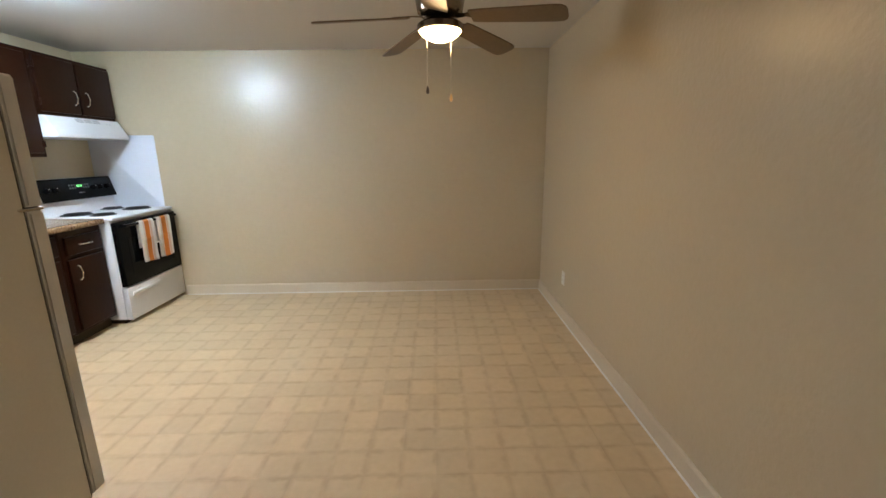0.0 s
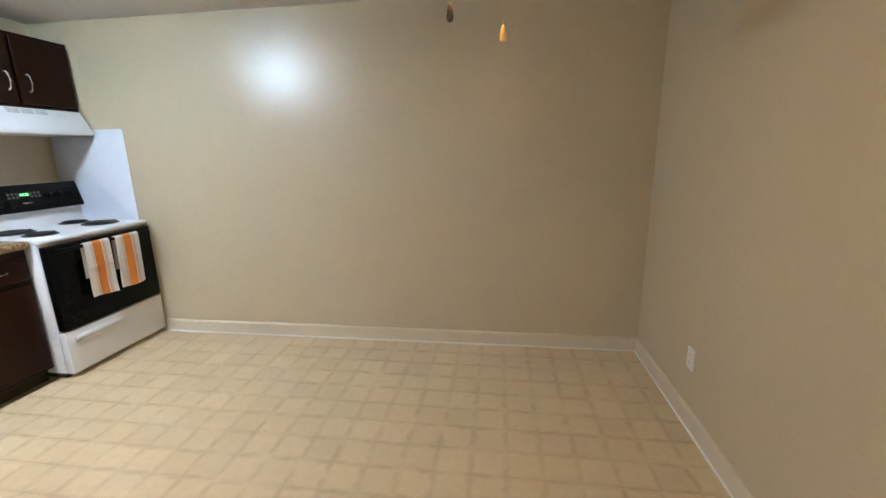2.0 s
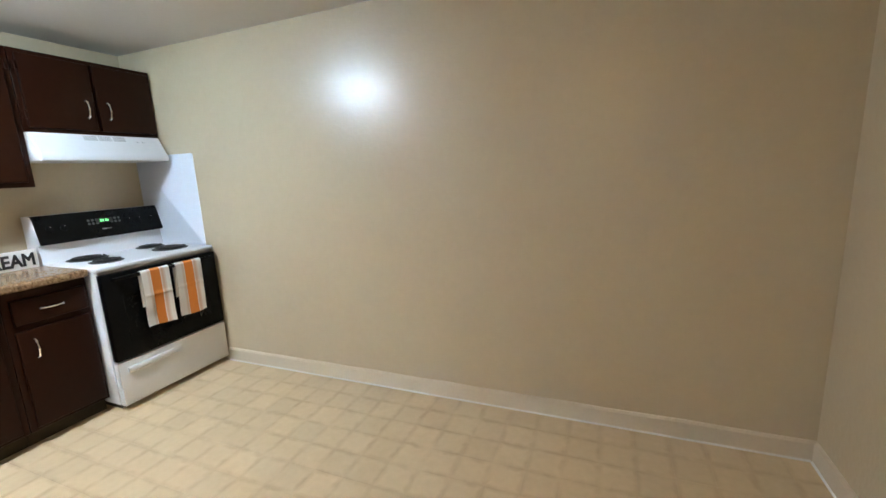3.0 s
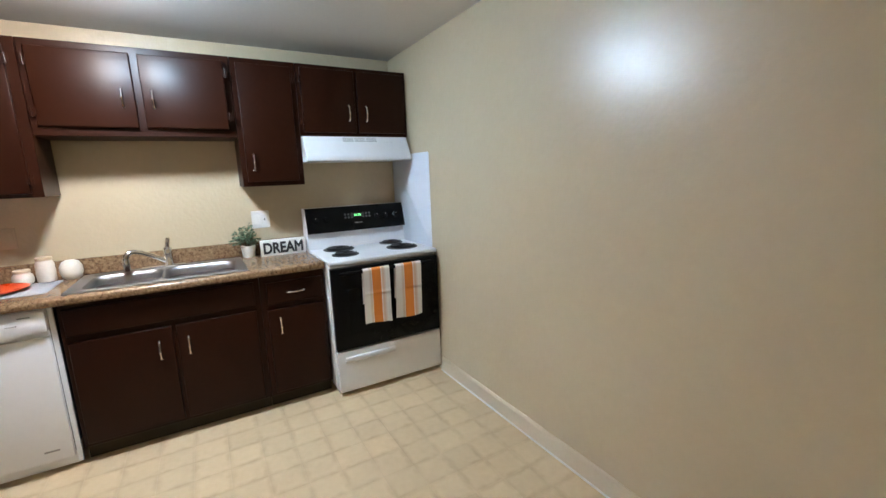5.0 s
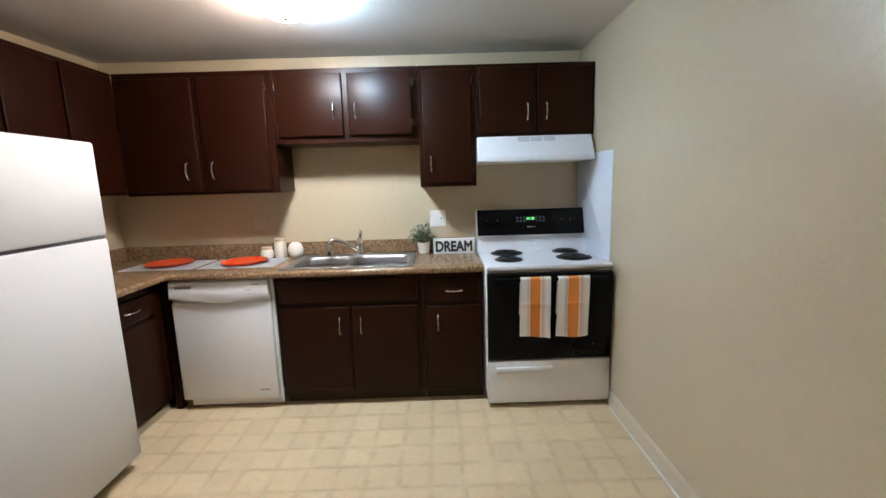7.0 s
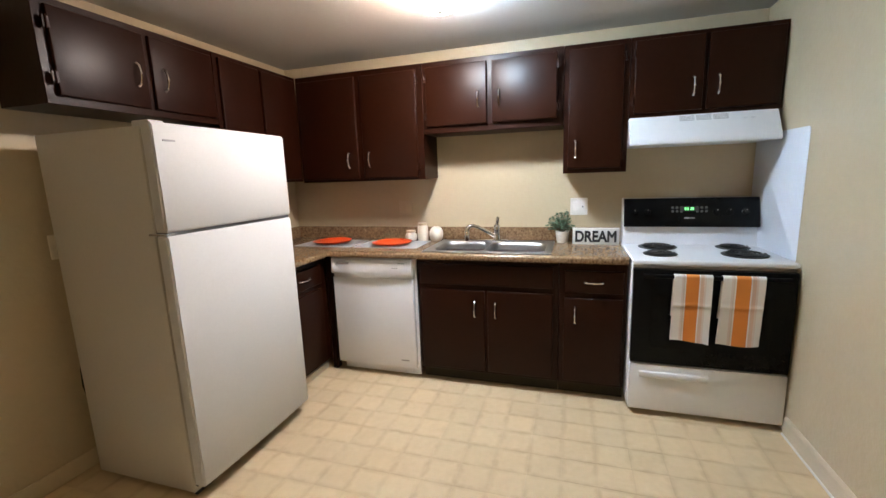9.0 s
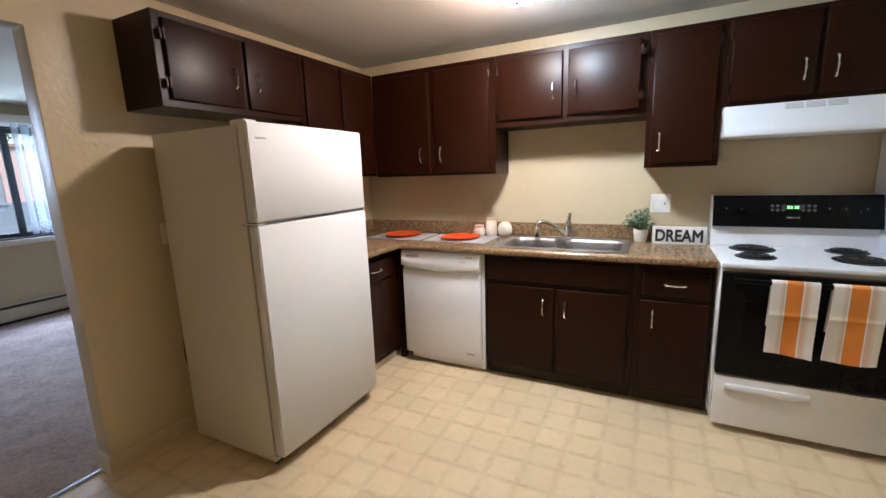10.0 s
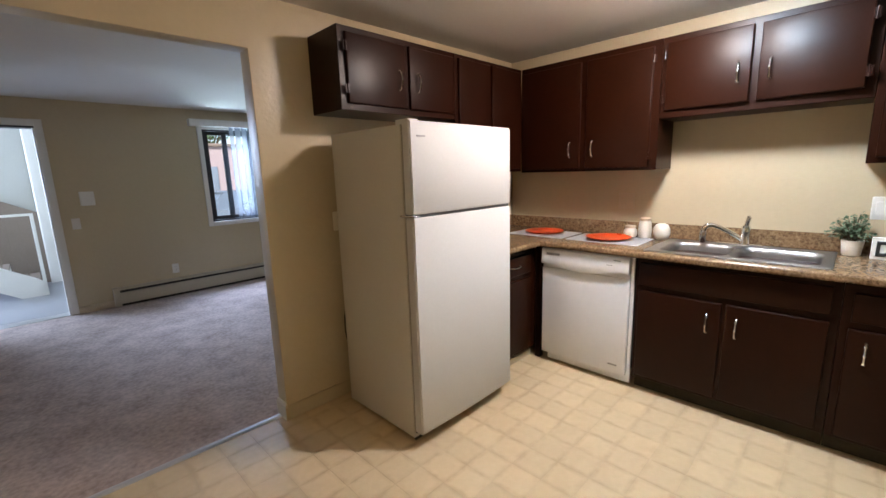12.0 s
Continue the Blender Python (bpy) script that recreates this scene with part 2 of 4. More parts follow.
DOME.node_tree.links.new(zed_.outputs[2], fall_.inputs[0])
DOME.node_tree.links.new(fall_.outputs[0], nd_["Principled BSDF"].inputs["Emission Strength"])
south_, tint_ = nd_.new("ShaderNodeMapRange"), nd_.new("ShaderNodeMix")   # two bulbs: a warm one and a cool one
tint_.data_type = "RGBA"
tint_.inputs[6].default_value, tint_.inputs[7].default_value = (0.87, 0.74, 0.635, 1), (0.646, 0.98, 1.26, 1)
south_.inputs[1].default_value, south_.inputs[2].default_value = 2.755 - 0.06, 2.755 + 0.06
DOME.node_tree.links.new(zed_.outputs[1], south_.inputs[0])
DOME.node_tree.links.new(south_.outputs[0], tint_.inputs[0])
DOME.node_tree.links.new(tint_.outputs[2], nd_["Principled BSDF"].inputs["Emission Color"])
BOWL = glowing("lit_warm_glass", (1.0, 0.69, 0.33), WARM)
GREEN = glowing("green_clock_digits", (0.1, 1.0, 0.2), 2.5)


def tile_material():
    """Printed vinyl: pale square with a soft browner edge, each square a shade of its own."""
    m = material("cream_vinyl_tile", (0.64, 0.49, 0.298), (0.715, 0.56, 0.352), rough=0.40, grain=26, blotch=7, bump=0.12, bump_scale=60)
    nt = m.node_tree
    nd, ln = nt.nodes, nt.links
    b = nd["Principled BSDF"]
    base = b.inputs["Base Color"].links[0].from_socket
    pos = nd.new("ShaderNodeNewGeometry").outputs["Position"]
    wob = nd.new("ShaderNodeTexNoise")
    wob.inputs["Scale"].default_value = 18
    ln.new(pos, wob.inputs["Vector"])
    shift = nd.new("ShaderNodeVectorMath")
    shift.operation = "MULTIPLY_ADD"
    shift.inputs[1].default_value = (0.036, 0.036, 0.0)
    ln.new(wob.outputs["Color"], shift.inputs[0])
    ln.new(pos, shift.inputs[2])
    sub = nd.new("ShaderNodeVectorMath")
    sub.operation = "MULTIPLY_ADD"
    sub.inputs[1].default_value = (1 / TILE, 1 / TILE, 0)
    sub.inputs[2].default_value = (-(TX + 0.018) / TILE, -(TY + 0.018) / TILE, 0)
    ln.new(shift.outputs[0], sub.inputs[0])
    fr = nd.new("ShaderNodeVectorMath")
    fr.operation = "FRACTION"
    ln.new(sub.outputs[0], fr.inputs[0])
    cen = nd.new("ShaderNodeVectorMath")
    cen.operation = "SUBTRACT"
    cen.inputs[1].default_value = (0.5, 0.5, 0)
    ln.new(fr.outputs[0], cen.inputs[0])
    ab = nd.new("ShaderNodeVectorMath")
    ab.operation = "ABSOLUTE"
    ln.new(cen.outputs[0], ab.inputs[0])
    sep = nd.new("ShaderNodeSeparateXYZ")
    ln.new(ab.outputs[0], sep.inputs[0])
    mx = nd.new("ShaderNodeMath")
    mx.operation = "MAXIMUM"
    ln.new(sep.outputs[0], mx.inputs[0])
    ln.new(sep.outputs[1], mx.inputs[1])
    edge = nd.new("ShaderNodeMapRange")
    edge.interpolation_type = "SMOOTHSTEP"
    edge.inputs[1].default_value, edge.inputs[2].default_value = 0.33, 0.49
    edge.inputs[3].default_value, edge.inputs[4].default_value = 0.0, 0.50
    ln.new(mx.outputs[0], edge.inputs[0])
    patch = nd.new("ShaderNodeTexNoise")
    patch.inputs["Scale"].default_value, patch.inputs["Detail"].default_value = 9, 2
    ln.new(pos, patch.inputs["Vector"])
    amount = nd.new("ShaderNodeMapRange")
    amount.inputs[1].default_value, amount.inputs[2].default_value = 0.35, 0.65
    amount.inputs[3].default_value, amount.inputs[4].default_value = 0.12, 1.25
    ln.new(patch.outputs[0], amount.inputs[0])
    worn = nd.new("ShaderNodeMath")
    worn.operation, worn.use_clamp = "MULTIPLY", True
    ln.new(edge.outputs[0], worn.inputs[0])
    ln.new(amount.outputs[0], worn.inputs[1])
    mix = nd.new("ShaderNodeMix")
    mix.data_type = "RGBA"
    mix.inputs[7].default_value = (0.51, 0.36, 0.20, 1)
    ln.new(worn.outputs[0], mix.inputs[0])
    ln.new(base, mix.inputs[6])
    flo = nd.new("ShaderNodeVectorMath")
    flo.operation = "FLOOR"
    raw = nd.new("ShaderNodeVectorMath")
    raw.operation = "MULTIPLY_ADD"
    raw.inputs[1].default_value = (1 / TILE, 1 / TILE, 0)
    raw.inputs[2].default_value = (-TX / TILE, -TY / TILE, 0)
    ln.new(pos, raw.inputs[0])
    ln.new(raw.outputs[0], flo.inputs[0])
    wh = nd.new("ShaderNodeTexWhiteNoise")
    ln.new(flo.outputs[0], wh.inputs["Vector"])
    hsv = nd.new("ShaderNodeHueSaturation")
    val = nd.new("ShaderNodeMapRange")
    val.inputs[3].default_value, val.inputs[4].default_value = 0.935, 1.035
    ln.new(wh.outputs["Value"], val.inputs[0])
    ln.new(val.outputs[0], hsv.inputs["Value"])
    ln.new(mix.outputs[2], hsv.inputs["Color"])
    ln.new(hsv.outputs[0], b.inputs["Base Color"])
    return m


def granite_material():
    m = material("brown_granite_laminate", (0.2, 0.12, 0.07), (0.4, 0.28, 0.17), rough=0.24, bump=0.0, rough_var=0.05)
    nt = m.node_tree
    nd, ln = nt.nodes, nt.links
    b = nd["Principled BSDF"]
    pos = nd.new("ShaderNodeNewGeometry").outputs["Position"]
    n1 = nd.new("ShaderNodeTexNoise")
    n1.inputs["Scale"].default_value, n1.inputs["Detail"].default_value, n1.inputs["Roughness"].default_value = 58, 8, 0.72
    ln.new(pos, n1.inputs["Vector"])
    r1 = nd.new("ShaderNodeValToRGB")
    els = r1.color_ramp.elements
    els[0].position, els[0].color = 0.32, (0.07, 0.038, 0.02, 1)
    els[1].position, els[1].color = 0.72, (0.52, 0.375, 0.225, 1)
    for p, c in ((0.43, (0.19, 0.108, 0.055, 1)), (0.52, (0.29, 0.18, 0.095, 1)), (0.62, (0.36, 0.24, 0.135, 1))):
        e = els.new(p)
        e.color = c
    ln.new(n1.outputs[0], r1.inputs[0])
    v = nd.new("ShaderNodeTexVoronoi")
    v.inputs["Scale"].default_value = 140
    ln.new(pos, v.inputs["Vector"])
    mix = nd.new("ShaderNodeMix")
    mix.data_type, mix.blend_type = "RGBA", "MULTIPLY"
    mix.inputs[0].default_value = 0.30
    ln.new(r1.outputs[0], mix.inputs[6])
    ln.new(v.outputs["Distance"], mix.inputs[7])
    ln.new(mix.outputs[2], b.inputs["Base Color"])
    return m


def carpet_material():
    m = material("mauve_brown_carpet", (0.33, 0.255, 0.23), (0.72, 0.585, 0.54), rough=0.95, grain=38, blotch=5.0, bump=1.0, bump_scale=260, spec=0.1)
    return m


def towel_material(name, width):
    """Woven stripes across the towel's width, in its own x."""
    m = material(name, (0.7, 0.66, 0.6), rough=0.9, grain=300, bump=0.4, bump_scale=600)
    nt = m.node_tree
    nd, ln = nt.nodes, nt.links
    b = nd["Principled BSDF"]
    sep = nd.new("ShaderNodeSeparateXYZ")
    ln.new(nd.new("ShaderNodeTexCoord").outputs["Object"], sep.inputs[0])
    mr = nd.new("ShaderNodeMapRange")
    mr.inputs[1].default_value, mr.inputs[2].default_value = 0.0, width
    ln.new(sep.outputs[0], mr.inputs[0])
    r = nd.new("ShaderNodeValToRGB")
    r.color_ramp.interpolation = "CONSTANT"
    white, tan, rust = (0.78, 0.74, 0.70, 1), (0.72, 0.61, 0.55, 1), (0.74, 0.235, 0.04, 1)
    els = r.color_ramp.elements
    els[0].position, els[0].color = 0.0, white
    els[1].position, els[1].color = 0.20, tan
    for p, c in ((0.25, (0.66, 0.53, 0.46, 1)), (0.285, white), (0.315, rust), (0.655, white), (0.685, (0.68, 0.47, 0.36, 1)), (0.78, tan), (0.83, white)):
        e = els.new(p)
        e.color = c
    ln.new(mr.outputs[0], r.inputs[0])
    ln.new(r.outputs[0], b.inputs["Base Color"])
    return m


def glass_material():
    m = bpy.data.materials.new("window_glass")
    m.use_nodes = True
    b = m.node_tree.nodes["Principled BSDF"]
    b.inputs["Base Color"].default_value = (0.80, 0.91, 1.0, 1)
    b.inputs["Roughness"].default_value, b.inputs["Transmission Weight"].default_value, b.inputs["IOR"].default_value = 0.02, 1.0, 1.2
    return m


TILE, TX, TY = 0.159, -1.991, 3.377
TILES = tile_material()
GRANITE = granite_material()
CARPET = carpet_material()
GLASS = glass_material()

# ---- large structure ----
setting("wall_north", box(WEST - 0.12, EAST + 0.12, NORTH, NORTH + 0.12, -0.1, 2.6), WALL, "beige painted kitchen wall")
setting("wall_east", box(EAST, EAST + 0.12, LR_SOUTH - 0.15, NORTH, -0.1, 2.6), WALL, "long beige painted wall")
setting("wall_west", box(WEST - 0.12, WEST, LR_SOUTH - 0.15, NORTH, -0.1, 2.6), WALL, "beige painted wall behind the counter")
OPEN_X, OPEN_TOP, SOUTH_BACK = -1.094, 2.06, 0.955
setting("wall_south", slab([WEST, OPEN_X, EAST], [-0.1, OPEN_TOP, 2.6], lambda i, j: not (i == 1 and j == 0), SOUTH_BACK, SOUTH, "xz", 0.004), WALL, "beige wall with a wide opening to the living room")
DOOR0, DOOR1, DOOR_TOP = -0.37, 0.54, 1.972
WIN0, WIN1, WIN_Z0, WIN_Z1 = -3.08, -1.885, 0.865, 2.03
setting("wall_living_room", slab([WEST, WIN0, WIN1, DOOR0, DOOR1, EAST], [-0.1, 0.0, WIN_Z0, DOOR_TOP + 0.02, WIN_Z1, 2.6],
        lambda i, j: not (i == 1 and j in (2, 3)) and not (i == 3 and j in (1, 2)), LR_SOUTH - 0.15, LR_SOUTH, "xz"), WALL, "greyish beige living room wall with window and open doorway")
setting("ceiling", box(WEST, EAST, SOUTH, NORTH, CEIL, CEIL + 0.1), CEILING, "off-white painted kitchen ceiling")
setting("ceiling_living_room", box(WEST, EAST, LR_SOUTH, SOUTH_BACK, LR_CEIL, LR_CEIL + 0.1), CEILING, "white living room ceiling")
# unseen cover, added so that no sky light leaks in over the walls
setting("roof", box(WEST - 0.12, EAST + 0.12, LR_SOUTH - 0.15, NORTH + 0.12, 2.6, 2.75), CEILING, "unseen slab above the ceilings, added to keep out the sky")
floor = setting("floor", box(WEST, EAST, 1.0, NORTH, -0.12, -0.0016), JOINT, "cream vinyl floor in a small square tile pattern")
setting("carpet", box(WEST, EAST, LR_SOUTH - 0.0, 0.972, -0.12, 0.006), CARPET, "mauve-brown cut pile carpet, worn and blotchy")
strip = loft([[(x, 0.968, 0.0), (x, 0.974, 0.007), (x, 0.990, 0.010), (x, 1.006, 0.007), (x, 1.012, 0.0)] for x in (OPEN_X - 0.0, EAST)])
setting("threshold_strip", strip, ALU, "aluminium threshold strip between vinyl and carpet")


def skirting(name, length, m, height=0.10, thick=0.014, paint=TRIM, label="cream painted baseboard"):
    prof = [(0, 0), (0, height), (-thick * 0.45, height), (-thick, height - 0.012), (-thick, 0)]
    n = max(2, int(length / 0.18))
    rnd = random.Random(name + str(round(length, 2)))
    loops = []
    for k in range(n + 1):     # old trim: its face and top edge wander a little
        dy, dz = (rnd.uniform(-0.002, 0.0), rnd.uniform(-0.003, 0.003)) if 0 < k < n else (0, 0)
        loops.append([(length * k / n, y + (dy if y < 0 else 0), z + (dz if z > 0.05 else 0)) for y, z in prof])
    bm = loft(loops)
    ob = setting(name, bm, paint, label, 30)
    ob.matrix_world = m
    return ob


skirting("baseboard", EAST - -2.64, pose(-2.64, NORTH, 0))
skirting("baseboard", NORTH - LR_SOUTH - 0.02, pose(EAST, NORTH - 0.014, 0, 0, 0, -90))
skirting("baseboard", OPEN_X + 1.60, pose(OPEN_X + 0.012, SOUTH, 0, 0, 0, 180), 0.085, 0.012, WALL, "baseboard painted over in the wall's beige")
skirting("baseboard", SOUTH - SOUTH_BACK + 0.012, pose(OPEN_X, SOUTH_BACK - 0.001, 0, 0, 0, 90))
skirting("baseboard", 0.305, pose(-0.437, LR_SOUTH, 0.006, 0, 0, 180), 0.075)


# a bead of caulk along the foot of the baseboards, its white painting in a glint
bead = [(0.0, 0.0), (0.0, 0.008), (-0.004, 0.0065), (-0.0075, 0.0)]
for length, m in ((EAST - -2.64 - 0.02, pose(-2.64, NORTH - 0.0145, 0)), (NORTH - 1.05, pose(EAST - 0.0145, NORTH - 0.022, 0, 0, 0, -90))):
    trim = setting("trim", loft([[(x, y, z) for y, z in bead] for x in (0.0, length)]), PLASTIC, "thin white caulk bead painting in the glint at the baseboard's foot")
    trim.matrix_world = m


# ---- kitchen cabinets: local x runs right, y into the wall, z up; the carcass front is y = 0 ----
def pull_mesh(length=0.105, r=0.0052):
    """An arched pull with flared feet and turned rings, upright, standing out towards -y."""
    pts, rad = [(0, 0.0, -length / 2), (0, -0.008, -length / 2)], [0.0085, 0.0070]
    for k in range(17):
        u = k / 16
        pts.append((0, -0.011 - 0.017 * math.sin(math.pi * u) ** 0.8, -length / 2 + length * u))
        ring = max(math.exp(-((u - c) / 0.045) ** 2) for c in (0.12, 0.5, 0.88))
        rad.append(r * (0.82 + 0.62 * ring))
    pts += [(0, -0.008, length / 2), (0, 0.0, length / 2)]
    rad += [0.0070, 0.0085]
    return tube(pts, rad, 8)


def add_pull(parent, x, z, y=-0.019, flat=False):
    ob = part("handle", pull_mesh(), CHROME, parent, "arched chrome pull")
    ob.location = (x, y, z)
    if flat:
        ob.rotation_euler = (0, radians(90), 0)
    return ob


def add_hinge(parent, x, z, y=-0.019):
    bm = add_box(bmesh.new(), x - 0.013, x + 0.013, y - 0.003, y + 0.001, z - 0.022, z + 0.022, 0.001, 1)
    tube([(x, y - 0.004, z - 0.026), (x, y - 0.004, z + 0.026)], 0.0042, 8, bm)
    return part("hinge", bm, BROWN, parent, "painted-over exposed hinge")


def door_mesh(x0, x1, z0, z1, t=0.019):
    """A slab door with a lipped, rounded rim."""
    bm = box(x0, x1, -t, -0.001, z0, z1, 0.0)
    front = [e for e in bm.edges if all(abs(v.co.y + t) < 1e-6 for v in e.verts)]
    bmesh.ops.bevel(bm, geom=front, offset=0.0055, segments=3, profile=0.5, affect="EDGES")
    return bm


def cabinet(name, label, m, w, h, d, doors, drawers=(), toe=0.0, group="", plain=()):
    """doors: (x0, x1, z0, z1, handle x, handle z, hinge x or None); drawers: (x0, x1, z0, z1, has handle)."""
    unit = thing(name, label, "cabinet", m, group)
    bm = add_box(bmesh.new(), 0, w, 0, d, toe, h, 0.002, 1)
    part("body", bm, BROWN, unit)
    for x0, x1, z0, z1, hx, hz, gx, *ajar in doors:
        door = part("door", door_mesh(x0, x1, z0, z1), BROWN, unit)
        if ajar:
            door.matrix_local = pose(x0, 0, 0, 0, 0, -ajar[0]) @ pose(-x0, 0, 0)
        if hx is not None:
            add_pull(door, hx, hz)
        if gx is not None:
            s = 0.07 if z1 - z0 > 0.3 else 0.05
            add_hinge(door, gx, z1 - s)
            add_hinge(door, gx, z0 + s)
    for x0, x1, z0, z1, pull in drawers:
        front = part("drawer_front", door_mesh(x0, x1, z0, z1), BROWN, unit)
        if pull:
            add_pull(front, (x0 + x1) / 2, (z0 + z1) / 2, flat=True)
    if toe:
        part("toe_kick", box(0.0, w, 0.055, 0.075, 0.0, toe, 0.001, 1), KICK, unit)
    return unit


UP_X, UP_TOP, UP_D = -3.062, 2.172, -3.062 - WEST - 0.002
UP = "upper cabinets"
# west wall, south to north
cabinet("upper_cabinet", "tall dark brown painted wall cabinet with two slab doors", pose(UP_X, 1.37, 1.388, 0, 0, 90), 1.02, UP_TOP - 1.388, UP_D,
        [(0.01, 0.50, 0.02, 0.745, 0.43, 0.155, None), (0.545, 0.975, 0.02, 0.745, 0.60, 0.155, 0.982)], group=UP)
cabinet("upper_cabinet", "short dark brown wall cabinet above the sink", pose(UP_X, 2.392, 1.70, 0, 0, 90), 0.943, UP_TOP - 1.70, UP_D,
        [(0.03, 0.455, 0.045, 0.435, 0.40, 0.20, 0.022, 1.5), (0.49, 0.905, 0.045, 0.435, 0.54, 0.20, 0.914, 3.6)], group=UP)
cabinet("upper_cabinet", "narrow tall dark brown wall cabinet beside the range hood", pose(UP_X, 3.337, 1.395, 0, 0, 90), 0.378, UP_TOP - 1.395, UP_D,
        [(0.03, 0.345, 0.028, 0.745, 0.075, 0.15, 0.354)], group=UP)
cabinet("upper_cabinet", "short dark brown wall cabinet above the range hood", pose(UP_X, 3.717, 1.712, 0, 0, 90), NORTH - 3.717 - 0.002, UP_TOP - 1.712, UP_D,
        [(0.025, 0.385, 0.025, 0.435, 0.335, 0.155, 0.016), (0.405, 0.765, 0.025, 0.435, 0.46, 0.155, None)], group=UP)
# south wall, west to east (local x runs towards -x)
SU_Y, SU_D = 1.365, 1.365 - SOUTH - 0.002
cabinet("upper_cabinet", "dark brown cabinet above the refrigerator with two doors", pose(-1.424, SU_Y, 1.755, 0, 0, 180), 0.866, UP_TOP - 1.755, SU_D,
        [(0.04, 0.440, 0.035, 0.385, 0.385, 0.185, 0.032, -0.6), (0.468, 0.845, 0.035, 0.385, 0.525, 0.185, None)], group=UP)
cabinet("upper_cabinet", "tall dark brown corner wall cabinet with plain doors", pose(-2.292, SU_Y, 1.40, 0, 0, 180), UP_X * -1 - 2.292 + 0.0, UP_TOP - 1.40, SU_D,
        [(0.03, 0.36, 0.02, 0.745, None, None, None), (0.385, 0.745, 0.02, 0.745, None, None, None)], group=UP)

BASE_X, TOP = -2.775, 0.91
LOW = "base cabinets"
cabinet("sink_cabinet", "dark brown sink base cabinet with two doors and a false front", pose(BASE_X, 2.412, 0, 0, 0, 90), 0.918, 0.868, 0.58,
        [(0.02, 0.455, 0.112, 0.665, 0.392, 0.54, None), (0.475, 0.885, 0.112, 0.665, 0.528, 0.54, None)], [(0.02, 0.885, 0.70, 0.84, False)], toe=0.09, group=LOW)
cabinet("drawer_cabinet", "dark brown base cabinet with one drawer and one door", pose(BASE_X, 3.332, 0, 0, 0, 90), 0.385, 0.868, 0.58,
        [(0.03, 0.365, 0.112, 0.65, 0.095, 0.545, None)], [(0.035, 0.365, 0.685, 0.82, True)], toe=0.09, group=LOW)
cabinet("corner_cabinet", "dark brown corner base cabinet with a drawer beside the refrigerator", pose(-2.275, 1.685, 0, 0, 0, 180), 0.50, 0.868, 0.61,
        [(0.03, 0.42, 0.112, 0.65, None, None, None)], [(0.03, 0.42, 0.685, 0.82, True)], toe=0.09, group=LOW)
filler = thing("corner_filler", "dark brown filler post in the cabinet corner", "cabinet", pose(BASE_X, 1.69, 0))
part("post", box(-0.05, -0.001, 0.0, 0.042, 0.0, 0.868, 0.002, 1), BROWN, filler)
shoe = thing("shoe_moulding", "pale shoe moulding at the foot of the corner cabinet", "trim", pose(-2.275, 1.685, 0, 0, 0, 180))
part("strip", box(0.0, 0.50, 0.035, 0.053, 0.0, 0.05, 0.004), TRIM, shoe)

# worktop with a real cut-out for the sink
EDGE = -2.722
xs = [WEST + 0.002, -3.265, -2.80, EDGE, -2.232]
ys = [SOUTH + 0.002, 1.755, 2.455, 3.265, 3.718]
counter = thing("countertop", "brown speckled granite-look laminate countertop, L-shaped", "countertop", pose(0, 0, 0))


def counter_cell(i, j):
    if i == 3:
        return j == 0
    return not (i == 1 and j == 2)


bm = slab(xs, ys, counter_cell, 0.869, TOP)
rim = [e for e in bm.edges if len(e.link_faces) == 2 and e.calc_face_angle(0) > 1.0 and (all(v.co.x > EDGE - 1e-3 for v in e.verts)) and all(v.co.y > 1.75 for v in e.verts)]
bmesh.ops.bevel(bm, geom=rim, offset=0.014, segments=4, profile=0.5, affect="EDGES")
part("worktop", bm, GRANITE, counter)
part("backsplash", box(WEST + 0.002, WEST + 0.021, SOUTH + 0.022, 3.718, TOP + 0.0005, TOP + 0.098, 0.005), GRANITE, counter)
part("backsplash", box(WEST + 0.002, -2.232, SOUTH + 0.002, SOUTH + 0.021, TOP + 0.0005, TOP + 0.098, 0.005), GRANITE, counter)


# ---- sink and faucet ----
def sink(m):
    unit = thing("kitchen_sink", "double-bowl stainless steel drop-in kitchen sink", "sink", m)
    w, d = 0.84, 0.50     # local x runs right, y into the wall
    bowls = ((0.235, 0.345), (0.607, 0.385))
    bm = slab([0, 0.0625, 0.4075, 0.4145, 0.7995, w], [0, 0.04, 0.40, d], lambda i, j: not (j == 1 and i in (1, 3)), 0.001, 0.008, "xy", 0.002)
    part("rim", bm, STEEL, unit)
    for cx, bw in bowls:
        loops = []
        for shr, z, r in ((0.0, 0.0082, 0.001), (0.002, 0.0084, 0.065), (0.008, 0.002, 0.062), (0.013, -0.02, 0.058), (0.018, -0.10, 0.055), (0.030, -0.150, 0.05), (0.065, -0.162, 0.04)):
            loops.append(rounded(cx, 0.22, bw + 0.006 - 2 * shr, 0.366 - 2 * shr, r, z))
        part("bowl", loft(loops, False, True), STEEL, unit)
        part("drain", lathe([(0.044, -0.1605), (0.044, -0.1585), (0.034, -0.1585), (0.030, -0.1600)], cx, 0.24, 20), CHROME, unit, "steel drain ring")
    return unit


sink(pose(-2.775, 2.442, TOP, 0, 0, 90))


